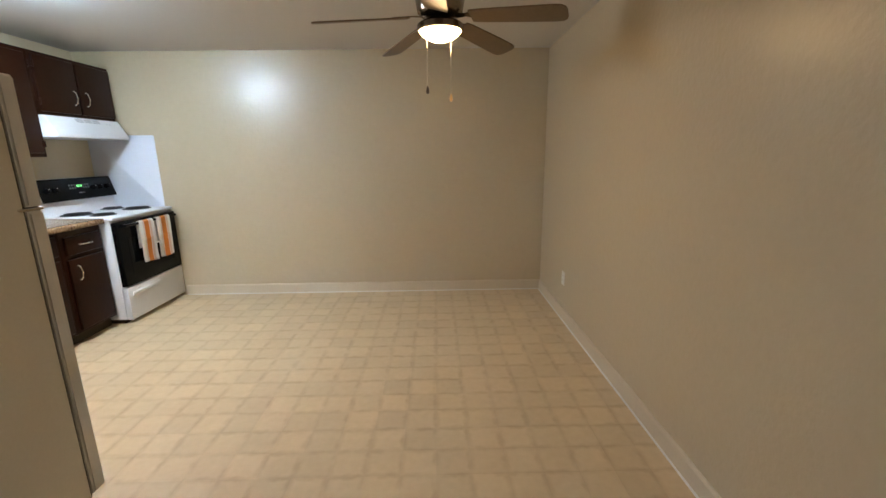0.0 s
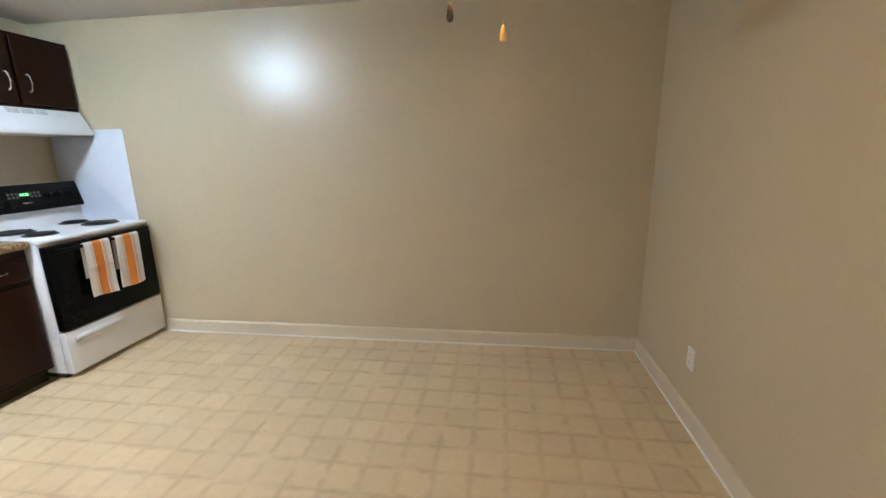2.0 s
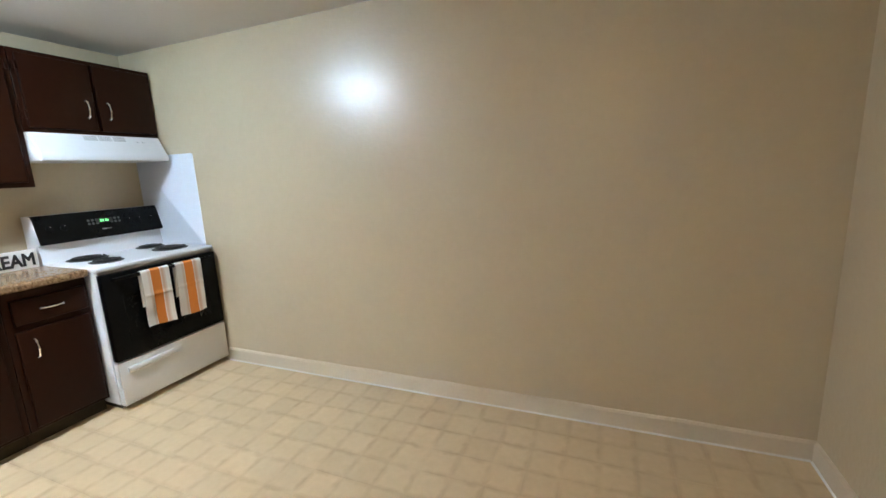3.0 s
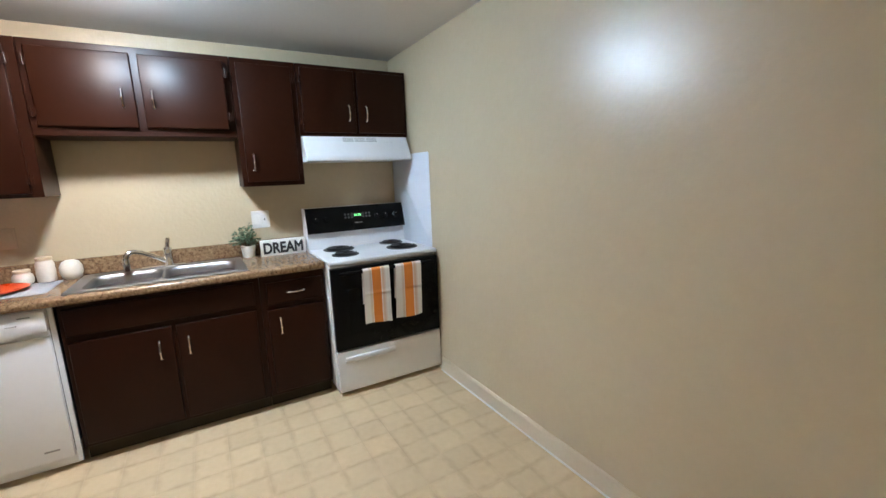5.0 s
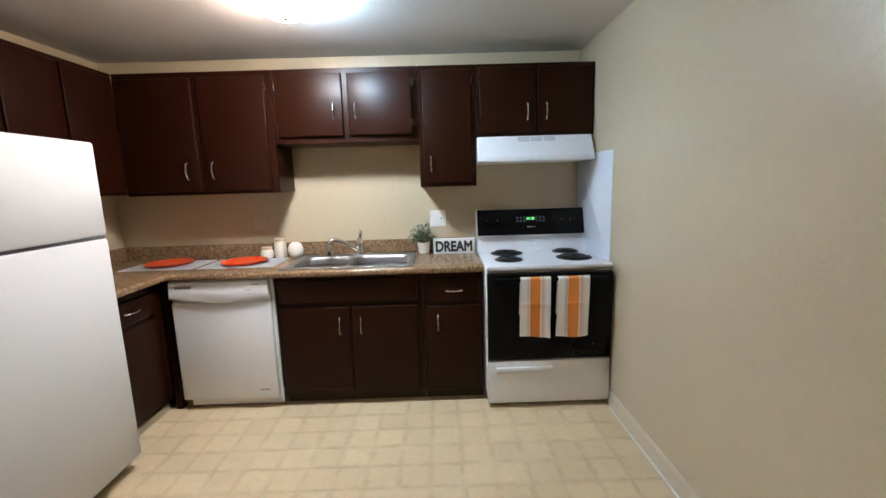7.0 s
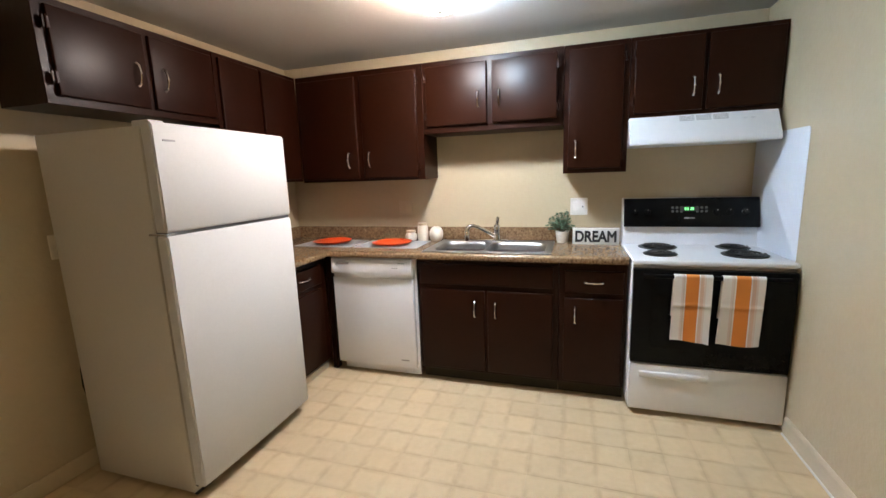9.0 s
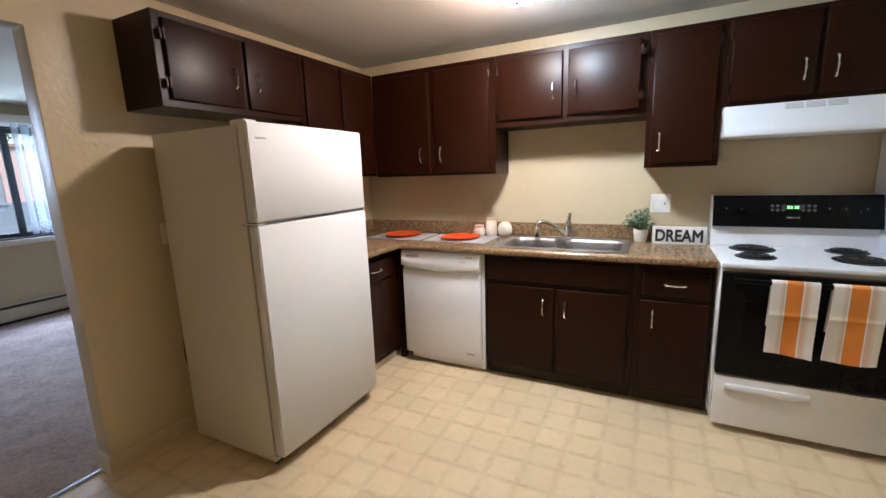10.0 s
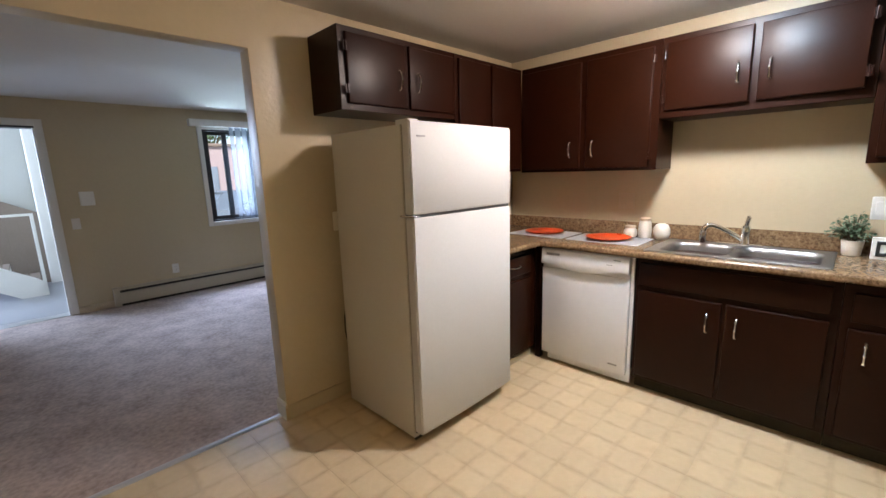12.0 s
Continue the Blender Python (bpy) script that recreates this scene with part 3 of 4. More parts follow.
def faucet(m):
    unit = thing("faucet", "chrome single-lever kitchen faucet on the sink", "faucet", m)
    part("deck_plate", loft([rounded(0, 0, 0.25, 0.052, 0.025, 0.001), rounded(0, 0, 0.25, 0.052, 0.025, 0.008), rounded(0, 0, 0.235, 0.04, 0.019, 0.013)]), CHROME, unit)
    part("body", lathe([(0.030, 0.012), (0.027, 0.03), (0.024, 0.075), (0.025, 0.08), (0.025, 0.108), (0.019, 0.122), (0.004, 0.127)], 0.03, 0, 20), CHROME, unit)
    part("lever", tube([(0.03, 0, 0.118), (0.034, -0.002, 0.145), (0.040, -0.006, 0.172), (0.043, -0.010, 0.182)], [0.012, 0.012, 0.013, 0.008], 10), CHROME, unit)
    sp = [(0.016, -0.008, 0.036), (-0.012, -0.020, 0.058), (-0.055, -0.042, 0.088), (-0.098, -0.064, 0.113), (-0.128, -0.078, 0.124), (-0.152, -0.090, 0.122), (-0.168, -0.098, 0.106), (-0.172, -0.100, 0.084)]
    part("spout", tube(sp, [0.015, 0.0145, 0.014, 0.0135, 0.014, 0.016, 0.017, 0.016], 12), CHROME, unit)
    part("nozzle", lathe([(0.013, 0.014), (0.016, 0.018), (0.020, 0.055), (0.020, 0.082), (0.015, 0.092)], -0.172, -0.100, 16), CHROME, unit)
    return unit


faucet(pose(-3.235, 2.84, TOP + 0.008, 0, 0, 90))


# ---- range ----
def stove(m):
    """Local origin at the front left foot, front face of the body at y = 0, wall at y = 0.69."""
    w = 0.768
    unit = thing("kitchen_range", "white electric coil range with black oven door, standing in the corner", "range", m)
    bm = add_box(bmesh.new(), 0.0, w, 0.03, 0.66, 0.04, 0.885, 0.004)
    part("body", bm, WHITE, unit)
    part("plinth", box(0.02, w - 0.02, 0.06, 0.6, 0.0, 0.0405), KICK, unit)
    top = box(-0.002, w + 0.002, -0.005, 0.62, 0.886, 0.914, 0.009, 3)
    cooktop = part("cooktop", top, WHITE, unit)
    part("backguard", loft([[(0.0, y, z), (w, y, z), (w, 0.665, z), (0.0, 0.665, z)] for y, z in ((0.53, 0.9145), (0.545, 1.03), (0.515, 1.035), (0.555, 1.195), (0.57, 1.213))]), WHITE, unit)
    panel = part("control_panel", loft([[(0.001, y, z), (w - 0.001, y, z), (w - 0.001, y + 0.03, z), (0.001, y + 0.03, z)] for y, z in ((0.508, 1.034), (0.504, 1.045), (0.545, 1.195), (0.556, 1.215))]), BLACK, unit)
    for kx in (0.065, 0.142, 0.535, 0.605, 0.690):
        knob = part("knob", lathe([(0.023, 0.0), (0.023, 0.006), (0.018, 0.010), (0.015, 0.026), (0.006, 0.028)], n=18), BLACK, panel, "black control knob")
        knob.matrix_local = pose(kx, 0.526, 1.125, 75)
        tick = part("pointer", box(-0.0015, 0.0015, 0.002, 0.013, 0.0262, 0.0272), PLASTIC, panel, "white knob pointer")
        tick.matrix_local = pose(kx, 0.526, 1.125, 75)
    clock = part("clock", box(-0.052, 0.052, -0.014, 0.014, 0.0, 0.004, 0.001, 1), SLOT, panel)
    clock.matrix_local = pose(0.385, 0.5315, 1.147, 75)
    digits = bmesh.new()
    for k, x in enumerate((-0.022, -0.008, 0.008, 0.020)):
        add_box(digits, x - 0.004, x + 0.004, -0.007, -0.0045, 0.004, 0.0048)
        add_box(digits, x - 0.004, x + 0.004, 0.0045, 0.007, 0.004, 0.0048)
        add_box(digits, x + 0.002, x + 0.004, -0.006, 0.006, 0.004, 0.0048)
        if k != 2:
            add_box(digits, x - 0.004, x - 0.002, -0.006, 0.006, 0.004, 0.0048)
    dg = part("digits", digits, GREEN, panel, "green lit clock digits")
    dg.matrix_local = pose(0.385, 0.5315, 1.147, 75)
    for bx in (0.29, 0.315, 0.34, 0.43, 0.455, 0.48):
        for bz in (1.132, 1.155):
            bt = part("button", lathe([(0.008, 0), (0.008, 0.003), (0.006, 0.004)], n=12), RUBBER, panel, "grey round button")
            bt.matrix_local = pose(bx, 0.528 + (bz - 1.132) * 0.27, bz, 75)
    badge = part("badge", box(-0.03, 0.03, -0.004, 0.004, 0, 0.002), GREYINK, panel, "small silver badge")
    badge.matrix_local = pose(0.385, 0.515, 1.09, 75)
    for cx, cy, r in ((0.195, 0.435, 0.098), (0.17, 0.195, 0.078), (0.615, 0.455, 0.078), (0.60, 0.215, 0.100)):
        ring = part("drip_bowl", lathe([(r + 0.012, 0.9145), (r + 0.014, 0.9175), (r + 0.004, 0.919), (r - 0.01, 0.9155), (0.02, 0.915)], cx, cy, 32), COIL, unit, "black drip bowl")
        pts = [(cx + (0.018 + (r - 0.022) * k / 90) * math.cos(k * 2 * math.pi * 4 / 90), cy + (0.018 + (r - 0.022) * k / 90) * math.sin(k * 2 * math.pi * 4 / 90), 0.9245) for k in range(91)]
        part("coil", tube(pts, 0.0055, 6), COIL, unit, "black spiral heating coil")
    door = part("oven_door", box(0.006, w - 0.006, -0.022, 0.028, 0.325, 0.868, 0.007), BLACK, unit)
    part("glass", box(0.10, w - 0.10, -0.0245, -0.021, 0.42, 0.73, 0.001, 1), BLACK, door)
    bar = bmesh.new()
    tube([(0.05, -0.055, 0.838), (w - 0.05, -0.055, 0.838)], 0.0125, 12, bm=bar)
    part("handle", bar, BLACK, door, "black bar handle")
    for x in (0.06, w - 0.06):
        part("bracket", box(x - 0.012, x + 0.012, -0.055, -0.020, 0.826, 0.850, 0.003), BLACK, door)
    # drawer with a long raised grip
    drawer = part("drawer", box(0.004, w - 0.004, -0.018, 0.028, 0.036, 0.315, 0.006), WHITE, unit)
    grip = loft([[(x, -0.0175, 0.236), (x, -0.030, 0.246), (x, -0.033, 0.262), (x, -0.028, 0.272), (x, -0.0175, 0.276)] for x in (0.055, 0.062, 0.395, 0.402)])
    part("grip", grip, WHITE, drawer, "raised pull rib")
    return unit


STOVE_X = -2.672
stove(pose(STOVE_X, 3.727, 0, 0, 0, 90))


def towel(x, w, front, lean, seed):
    """A folded towel hung over the oven's bar, thick, with a soft fold and an uneven hem."""
    rnd = random.Random(seed)
    unit = thing("dish_towel", "white dish towel with orange stripes, folded over the oven handle", "towel", pose(STOVE_X, 3.727 + x, 0, 0, 0, 90), "towels on the oven door")
    nx, prof = 14, []
    for k in range(9):
        prof.append((-0.040, 0.62 + (0.838 - 0.62) * k / 8))
    prof += [(-0.041, 0.846), (-0.048, 0.8535), (-0.055, 0.8555), (-0.062, 0.8535), (-0.0695, 0.846)]
    for k in range(43):
        prof.append((-0.0705 - 0.002 * math.sin(k * 0.167), 0.838 - (0.838 - front) * k / 42))
    bm = bmesh.new()
    grid = []
    for i in range(nx + 1):
        u = i / nx
        row = []
        for k, (y, z) in enumerate(prof):
            drop = max(0.0, (0.84 - z) / 0.35)
            dx = lean * drop + 0.006 * drop * (u - 0.5)
            dy = -0.004 * drop * math.sin(u * 7 + seed) - 0.003 * math.sin(z * 30 + seed) * drop
            dy -= 0.0045 * math.exp(-((z - 0.69) / 0.007) ** 2)     # the crease of its old fold
            if k == len(prof) - 1:
                z += 0.006 * math.sin(u * 5 + seed) - 0.010 * max(0, u - 0.85) / 0.15 * (seed % 2)
            row.append(bm.verts.new((u * w + dx, y + (dy if y < -0.055 else 0), z)))
        grid.append(row)
    for a, b in zip(grid, grid[1:]):
        for k in range(len(prof) - 1):
            bm.faces.new([a[k], b[k], b[k + 1], a[k + 1]])
    bmesh.ops.recalc_face_normals(bm, faces=bm.faces[:])
    bmesh.ops.solidify(bm, geom=bm.faces[:], thickness=0.005)
    part("cloth", bm, towel_material("striped_towel_cotton", w), unit, "", 60)
    return unit


towel(0.196, 0.178, 0.49, -0.004, 1)
towel(0.420, 0.186, 0.485, -0.010, 2)

splash = thing("side_splash_panel", "white sheet splash panel on the wall beside the range", "panel", pose(WEST, NORTH, 0))
sheet = part("sheet", loft([rounded(0, 0, 0.626, 0.68, 0.018, 0.0, 4), rounded(0, 0, 0.626, 0.68, 0.018, 0.003, 4), rounded(0, 0, 0.622, 0.676, 0.016, 0.0045, 4)]), PANEL, splash)
sheet.matrix_local = pose(0.315, -0.001, 1.248, 90)
for x in (0.06, 0.57):
    screw = part("screw", lathe([(0.005, 0.0), (0.005, 0.0012), (0.002, 0.002)], n=10), WHITE, splash, "small white screw head")
    screw.matrix_local = pose(x, -0.0055, 1.555, 90)


def range_hood(m):
    w = NORTH - 3.718 - 0.030
    unit = thing("range_hood", "white range hood with front vents under the cabinet", "range hood", m)
    prof = [(-0.036, 1.709), (-0.040, 1.702), (-0.112, 1.580), (-0.119, 1.567), (-0.119, 1.545), (-0.111, 1.542), (0.295, 1.545), (0.295, 1.709)]
    bm = loft([[(x, y, z) for y, z in prof] for x in (0.0, w)])
    bmesh.ops.bevel(bm, geom=[e for e in bm.edges if e.calc_face_angle(0) > 0.5], offset=0.003, segments=2, affect="EDGES", clamp_overlap=True)
    shell = part("shell", bm, WHITE, unit)
    for k in range(3):
        vent = bmesh.new()
        x0 = 0.265 + k * 0.085
        for s in range(5):
            add_box(vent, x0, x0 + 0.076, -0.002, 0.001, 0.004 + 0.0075 * s, 0.0075 + 0.0075 * s)
        ob = part("vent", vent, VENT, shell, "grey louvred vent slots")
        ob.matrix_local = pose(0, -0.0585, 1.668, -31.5)
    for k in range(2):
        sw = part("switch", box(0.0, 0.022, -0.004, 0.001, 0, 0.012, 0.002), WHITE, shell, "small rocker switch")
        sw.matrix_local = pose(0.58 + 0.035 * k, -0.0600, 1.668, -31.5)
    return unit


range_hood(pose(UP_X, 3.719, 0, 0, 0, 90))


# ---- dishwasher ----
def dishwasher(m):
    w = 0.620
    unit = thing("dishwasher", "white built-in dishwasher with a curved handle lip", "dishwasher", m)
    part("tub", box(0.004, w - 0.004, 0.0, 0.56, 0.09, 0.862), SLOT, unit)
    part("door", box(0.004, w - 0.004, -0.032, -0.001, 0.076, 0.722, 0.006), WHITE, unit)
    # control fascia: lower rim sags into a grip in the middle
    n, loops = 18, []
    for k in range(n + 1):
        u = k / n
        sag = 0.028 * math.sin(math.pi * u) ** 1.5
        x, zl = 0.004 + (w - 0.008) * u, 0.752 - sag
        loops.append([(x, -0.001, 0.861), (x, -0.030, 0.861), (x, -0.040, 0.852), (x, -0.046, 0.80), (x, -0.050, zl + 0.008), (x, -0.046, zl), (x, -0.020, zl + 0.006), (x, -0.001, zl + 0.006)])
    fascia = part("control_fascia", loft(loops), WHITE, unit)
    part("grip_pocket", box(0.004, w - 0.004, -0.016, -0.002, 0.7225, 0.765), WHITE, unit)
    vent = bmesh.new()
    add_box(vent, 0.045, 0.145, -0.0475, -0.041, 0.818, 0.834, 0.002, 1)
    for k in range(4):
        add_box(vent, 0.048, 0.142, -0.0485, -0.047, 0.8195 + 0.0036 * k, 0.8213 + 0.0036 * k)
    part("vent", vent, VENT, fascia, "grey louvred vent")
    part("badge", box(0.52, 0.565, -0.0465, -0.040, 0.832, 0.838), GREYINK, fascia, "small grey badge")
    part("indicator", box(0.475, 0.515, -0.0485, -0.040, 0.800, 0.803), GREYINK, fascia, "small grey indicator lines")
    part("emblem", box(0.505, 0.565, -0.0335, -0.031, 0.128, 0.137, 0.001, 1), GREYINK, unit, "silver emblem")
    part("kick_plate", box(0.03, w - 0.004, 0.015, 0.03, 0.012, 0.085, 0.003), WHITE, unit)
    part("side_trim", box(w - 0.003, w + 0.018, -0.004, 0.01, 0.025, 0.868, 0.002, 1), WHITE, unit)
    for x in (0.05, w - 0.05):
        part("foot", lathe([(0.014, 0.0), (0.014, 0.008), (0.007, 0.010), (0.007, 0.09)], x, 0.1, 12), SLOT, unit)
    return unit


dishwasher(pose(BASE_X - 0.008, 1.760, 0, 0, 0, 90))


# ---- refrigerator ----
def refrigerator(m):
    w, h = 0.77, 1.652
    unit = thing("refrigerator", "white top-freezer refrigerator with plain doors", "refrigerator", m)
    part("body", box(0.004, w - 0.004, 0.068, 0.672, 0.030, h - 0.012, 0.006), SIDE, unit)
    part("gasket", box(0.014, w - 0.014, 0.056, 0.069, 0.06, h - 0.02), RUBBER, unit)

    def door(name, z0, z1):
        n, loops = 10, []
        for k in range(n + 1):
            u = k / n
            bow = 0.010 * (1 - (2 * u - 1) ** 2)
            loops.append([(w * u, 0.056, z0), (w * u, 0.006 - bow, z0), (w * u, -0.002 - bow, z0 + 0.010), (w * u, -0.002 - bow, z1 - 0.010), (w * u, 0.006 - bow, z1), (w * u, 0.056, z1)])
        bm = loft(loops)
        bmesh.ops.bevel(bm, geom=[e for e in bm.edges if all(v.co.x < 1e-5 for v in e.verts) or all(v.co.x > w - 1e-5 for v in e.verts)], offset=0.007, segments=3, affect="EDGES")
        return part(name, bm, FRIDGE, unit)

    low = door("door", 0.075, 1.206)
    up = door("freezer_door", 1.222, h)
    part("split_trim", box(0.012, w - 0.012, 0.004, 0.06, 1.207, 1.221), RUBBER, unit, "dark grey split between the doors")
    part("hinge", box(-0.004, 0.05, 0.002, 0.09, 1.2095, 1.2185, 0.002, 1), CHROME, unit, "metal centre hinge")
    part("hinge_cover", box(0.02, 0.085, 0.03, 0.12, h - 0.012, h + 0.012, 0.005), FRIDGE, unit, "white top hinge cover")
    part("badge", box(0.04, 0.095, -0.0065, -0.002, h - 0.072, h - 0.064, 0.001, 1), GREYINK, up, "small silver badge")
    part("toe_grille", box(0.02, w - 0.02, 0.075, 0.09, 0.008, 0.06), SLOT, unit, "dark toe grille")
    for x in (0.06, w - 0.06):
        for y in (0.12, 0.64):
            part("foot", lathe([(0.02, 0.0), (0.02, 0.02), (0.01, 0.022), (0.01, 0.036)], x, y, 14), SLOT, unit)
    return unit


FR_E, FR_F = -1.448, 1.862
refrigerator(pose(FR_E, FR_F, 0, 0, 0, 180))


# ---- ceiling fan and ceiling light ----
def ceiling_fan(m):
    unit = thing("ceiling_fan", "five-blade ceiling fan with oak blades and a lit glass bowl", "ceiling fan", m)
    z = CEIL
    part("canopy", lathe([(0.075, z - 0.001), (0.078, z - 0.03), (0.06, z - 0.055), (0.05, z - 0.06)], n=32), NICKEL, unit, "brushed nickel canopy")
    motor = part("motor", lathe([(0.05, z - 0.055), (0.105, z - 0.075), (0.125, z - 0.11), (0.128, z - 0.17), (0.118, z - 0.225), (0.09, z - 0.248), (0.045, z - 0.255)], n=36), NICKEL, unit, "brushed nickel motor housing")
    part("switch_housing", lathe([(0.045, z - 0.254), (0.06, z - 0.262), (0.112, z - 0.276), (0.121, z - 0.284), (0.122, z - 0.308), (0.116, z - 0.314)], n=32), NICKEL, unit, "brushed nickel light fitter")
    part("bowl", lathe([(0.112, z - 0.3135), (0.109, z - 0.319), (0.094, z - 0.334), (0.073, z - 0.348), (0.047, z - 0.359), (0.022, z - 0.365), (0.002, z - 0.366)], n=36), BOWL, unit, "lit frosted glass bowl")
    zb = z - 0.243
    for k in range(5):
        a = -24 + 72 * k
        length = ((0.17, 0.052), (0.22, 0.058), (0.35, 0.064), (0.50, 0.069), (0.60, 0.071), (0.632, 0.066), (0.648, 0.052), (0.655, 0.03))
        out = [(x, -y) for x, y in length] + [(x, y) for x, y in reversed(length)]
        bm = loft([[(x, y, -0.004) for x, y in out], [(x, y, 0.003) for x, y in out]])
        blade = part("blade", bm, BLADE, unit, "medium oak fan blade")
        blade.matrix_local = pose(0, 0, zb, 0, 0, a) @ pose(0, 0, 0, 0, 5.5) @ pose(0, 0, 0, -13)
        iron = loft([[(0.09, -0.018, 0.0), (0.14, -0.013, 0.004), (0.19, -0.035, 0.004), (0.245, -0.028, 0.004), (0.255, 0.0, 0.004), (0.245, 0.028, 0.004), (0.19, 0.035, 0.004), (0.14, 0.013, 0.004), (0.09, 0.018, 0.0)],
                     [(0.09, -0.018, 0.008), (0.14, -0.013, 0.009), (0.19, -0.035, 0.008), (0.245, -0.028, 0.008), (0.255, 0.0, 0.008), (0.245, 0.028, 0.008), (0.19, 0.035, 0.008), (0.14, 0.013, 0.009), (0.09, 0.018, 0.008)]])
        ir = part("blade_iron", iron, NICKEL, unit, "brushed nickel blade iron")
        ir.matrix_local = pose(0, 0, zb, 0, 0, a) @ pose(0, 0, 0, 0, 5.5) @ pose(0, 0, 0, -13)
    for cx, cy, end, mat in ((-0.072, 0.03, 1.708, BRONZE), (0.060, 0.12, 1.678, GOLD)):
        chain = part("pull_chain", tube([(cx, cy, z - 0.29), (cx, cy, end + 0.03)], 0.0016, 6), CHROME, unit, "thin metal pull chain")
        part("pull_knob", lathe([(0.003, end + 0.038), (0.006, end + 0.029), (0.0095, end + 0.011), (0.008, end), (0.002, end - 0.004)], cx, cy, 12), mat, chain, "small wooden chain pull")
    return unit


ceiling_fan(pose(-0.03, 2.77, 0))

light = thing("ceiling_light", "round flush ceiling light with a lit frosted glass dome", "ceiling light", pose(-2.35, 2.755, 0))
part("pan", lathe([(0.128, CEIL - 0.001), (0.134, CEIL - 0.026), (0.133, CEIL - 0.031), (0.125, CEIL - 0.031)], n=40), WHITE, light, "white metal pan")
part("dome", lathe([(0.126, CEIL - 0.0305), (0.128, CEIL - 0.048), (0.121, CEIL - 0.070), (0.102, CEIL - 0.091), (0.074, CEIL - 0.105), (0.040, CEIL - 0.113), (0.004, CEIL - 0.115)], n=40), DOME, light, "lit frosted glass dome")
part("finial", lathe([(0.013, CEIL - 0.1135), (0.013, CEIL - 0.120), (0.007, CEIL - 0.127), (0.001, CEIL - 0.130)], n=14), CHROME, light, "small metal finial")


# ---- wall plates ----
def plate(name, label, m, w, h, mat, kind_):
    unit = thing(name, label, "outlet" if "outlet" in name else "switch", m)
    part("cover", loft([rounded(0, 0, w, h, 0.006, 0.0005, 3), rounded(0, 0, w, h, 0.006, 0.004, 3), rounded(0, 0, w - 0.008, h - 0.008, 0.004, 0.0065, 3)]), mat, unit)
    if kind_ == "outlet":
        for dy in (-0.02, 0.02):
            part("socket", loft([rounded(0, dy, 0.034, 0.028, 0.012, 0.006, 3), rounded(0, dy, 0.034, 0.028, 0.012, 0.008, 3)]), mat, unit)
            for dx in (-0.006, 0.006):
                part("slot", box(dx - 0.001, dx + 0.001, dy - 0.004, dy + 0.005, 0.0078, 0.0084), SLOT, unit, "dark socket slot")
    elif kind_ == "gfci":
        for dx in (-0.025, 0.025):
            part("insert", box(dx - 0.017, dx + 0.017, -0.034, 0.034, 0.006, 0.0085, 0.001, 1), mat, unit)
        part("toggle", box(0.022, 0.029, -0.006, 0.006, 0.008, 0.014, 0.002, 1), SLOT, unit, "small dark toggle")
    elif kind_ == "switch":
        part("toggle", box(-0.005, 0.005, -0.008, 0.012, 0.006, 0.017, 0.002, 1), mat, unit)
    else:
        for dx in (-0.028, 0.028):
            part("insert", loft([rounded(dx, 0, 0.036, 0.066, 0.004, 0.006, 3), rounded(dx, 0, 0.034, 0.064, 0.004, 0.0078, 3)]), mat, unit)
    return unit


on_west, on_east, on_south, on_far = pose(0, 0, 0, 90, 0, 90), pose(0, 0, 0, 90, 0, -90), pose(0, 0, 0, 90, 0, 180), pose(0, 0, 0, 90, 0, 180)
plate("double_switch", "beige painted-over double wall plate above the countertop", pose(WEST, 2.105, 1.16) @ on_west, 0.116, 0.118, PAINTED, "double")
plate("outlet", "white double outlet plate on the wall beside the range", pose(WEST, 3.445, 1.157) @ on_west, 0.118, 0.122, PLASTIC, "gfci")
plate("outlet", "white wall outlet low on the long wall", pose(EAST, 3.725, 0.347) @ on_east, 0.072, 0.116, PLASTIC, "outlet")
plate("outlet", "ivory outlet on the wall behind the refrigerator", pose(-1.53, SOUTH, 1.14) @ on_south, 0.072, 0.116, IVORY, "outlet")
cord = thing("power_cord", "dark power cord hanging behind the refrigerator", "cord", pose(-1.545, SOUTH, 0))
part("cable", tube([(0, 0.012, 1.115), (0.0, 0.03, 1.09), (-0.004, 0.022, 0.95), (0.0, 0.02, 0.78), (0.012, 0.02, 0.64), (0.034, 0.022, 0.52), (0.040, 0.026, 0.44), (0.026, 0.03, 0.34), (0.0, 0.04, 0.22), (-0.04, 0.05, 0.12), (-0.08, 0.06, 0.07)], 0.004, 8), SLOT, cord)


# ---- things on the worktop ----
def placemat(y0, y1, turn):
    unit = thing("placemat", "grey woven placemat lying on the countertop", "placemat", pose(-3.055, (y0 + y1) / 2, TOP + 0.0008, 0, 0, turn), "placemats")
    d, w = 0.33, y1 - y0
    bm = loft([rounded(0, 0, d, w, 0.006, 0.0, 2), rounded(0, 0, d, w, 0.006, 0.003, 2)])
    part("weave", bm, MAT, unit)
    return unit


def plate_dish(x, y):
    unit = thing("dinner_plate", "round orange plate on a grey placemat", "plate", pose(x, y, TOP + 0.0042), "orange plates")
    part("dish", lathe([(0.095, 0.0), (0.10, 0.002), (0.128, 0.008), (0.148, 0.017), (0.1505, 0.0205), (0.147, 0.0215), (0.126, 0.0135), (0.098, 0.0075), (0.01, 0.007)], n=48), ORANGE, unit)
    return unit


placemat(1.35, 1.83, 0)
placemat(1.86, 2.36, 0)
plate_dish(-3.065, 1.585)
plate_dish(-3.045, 2.11)


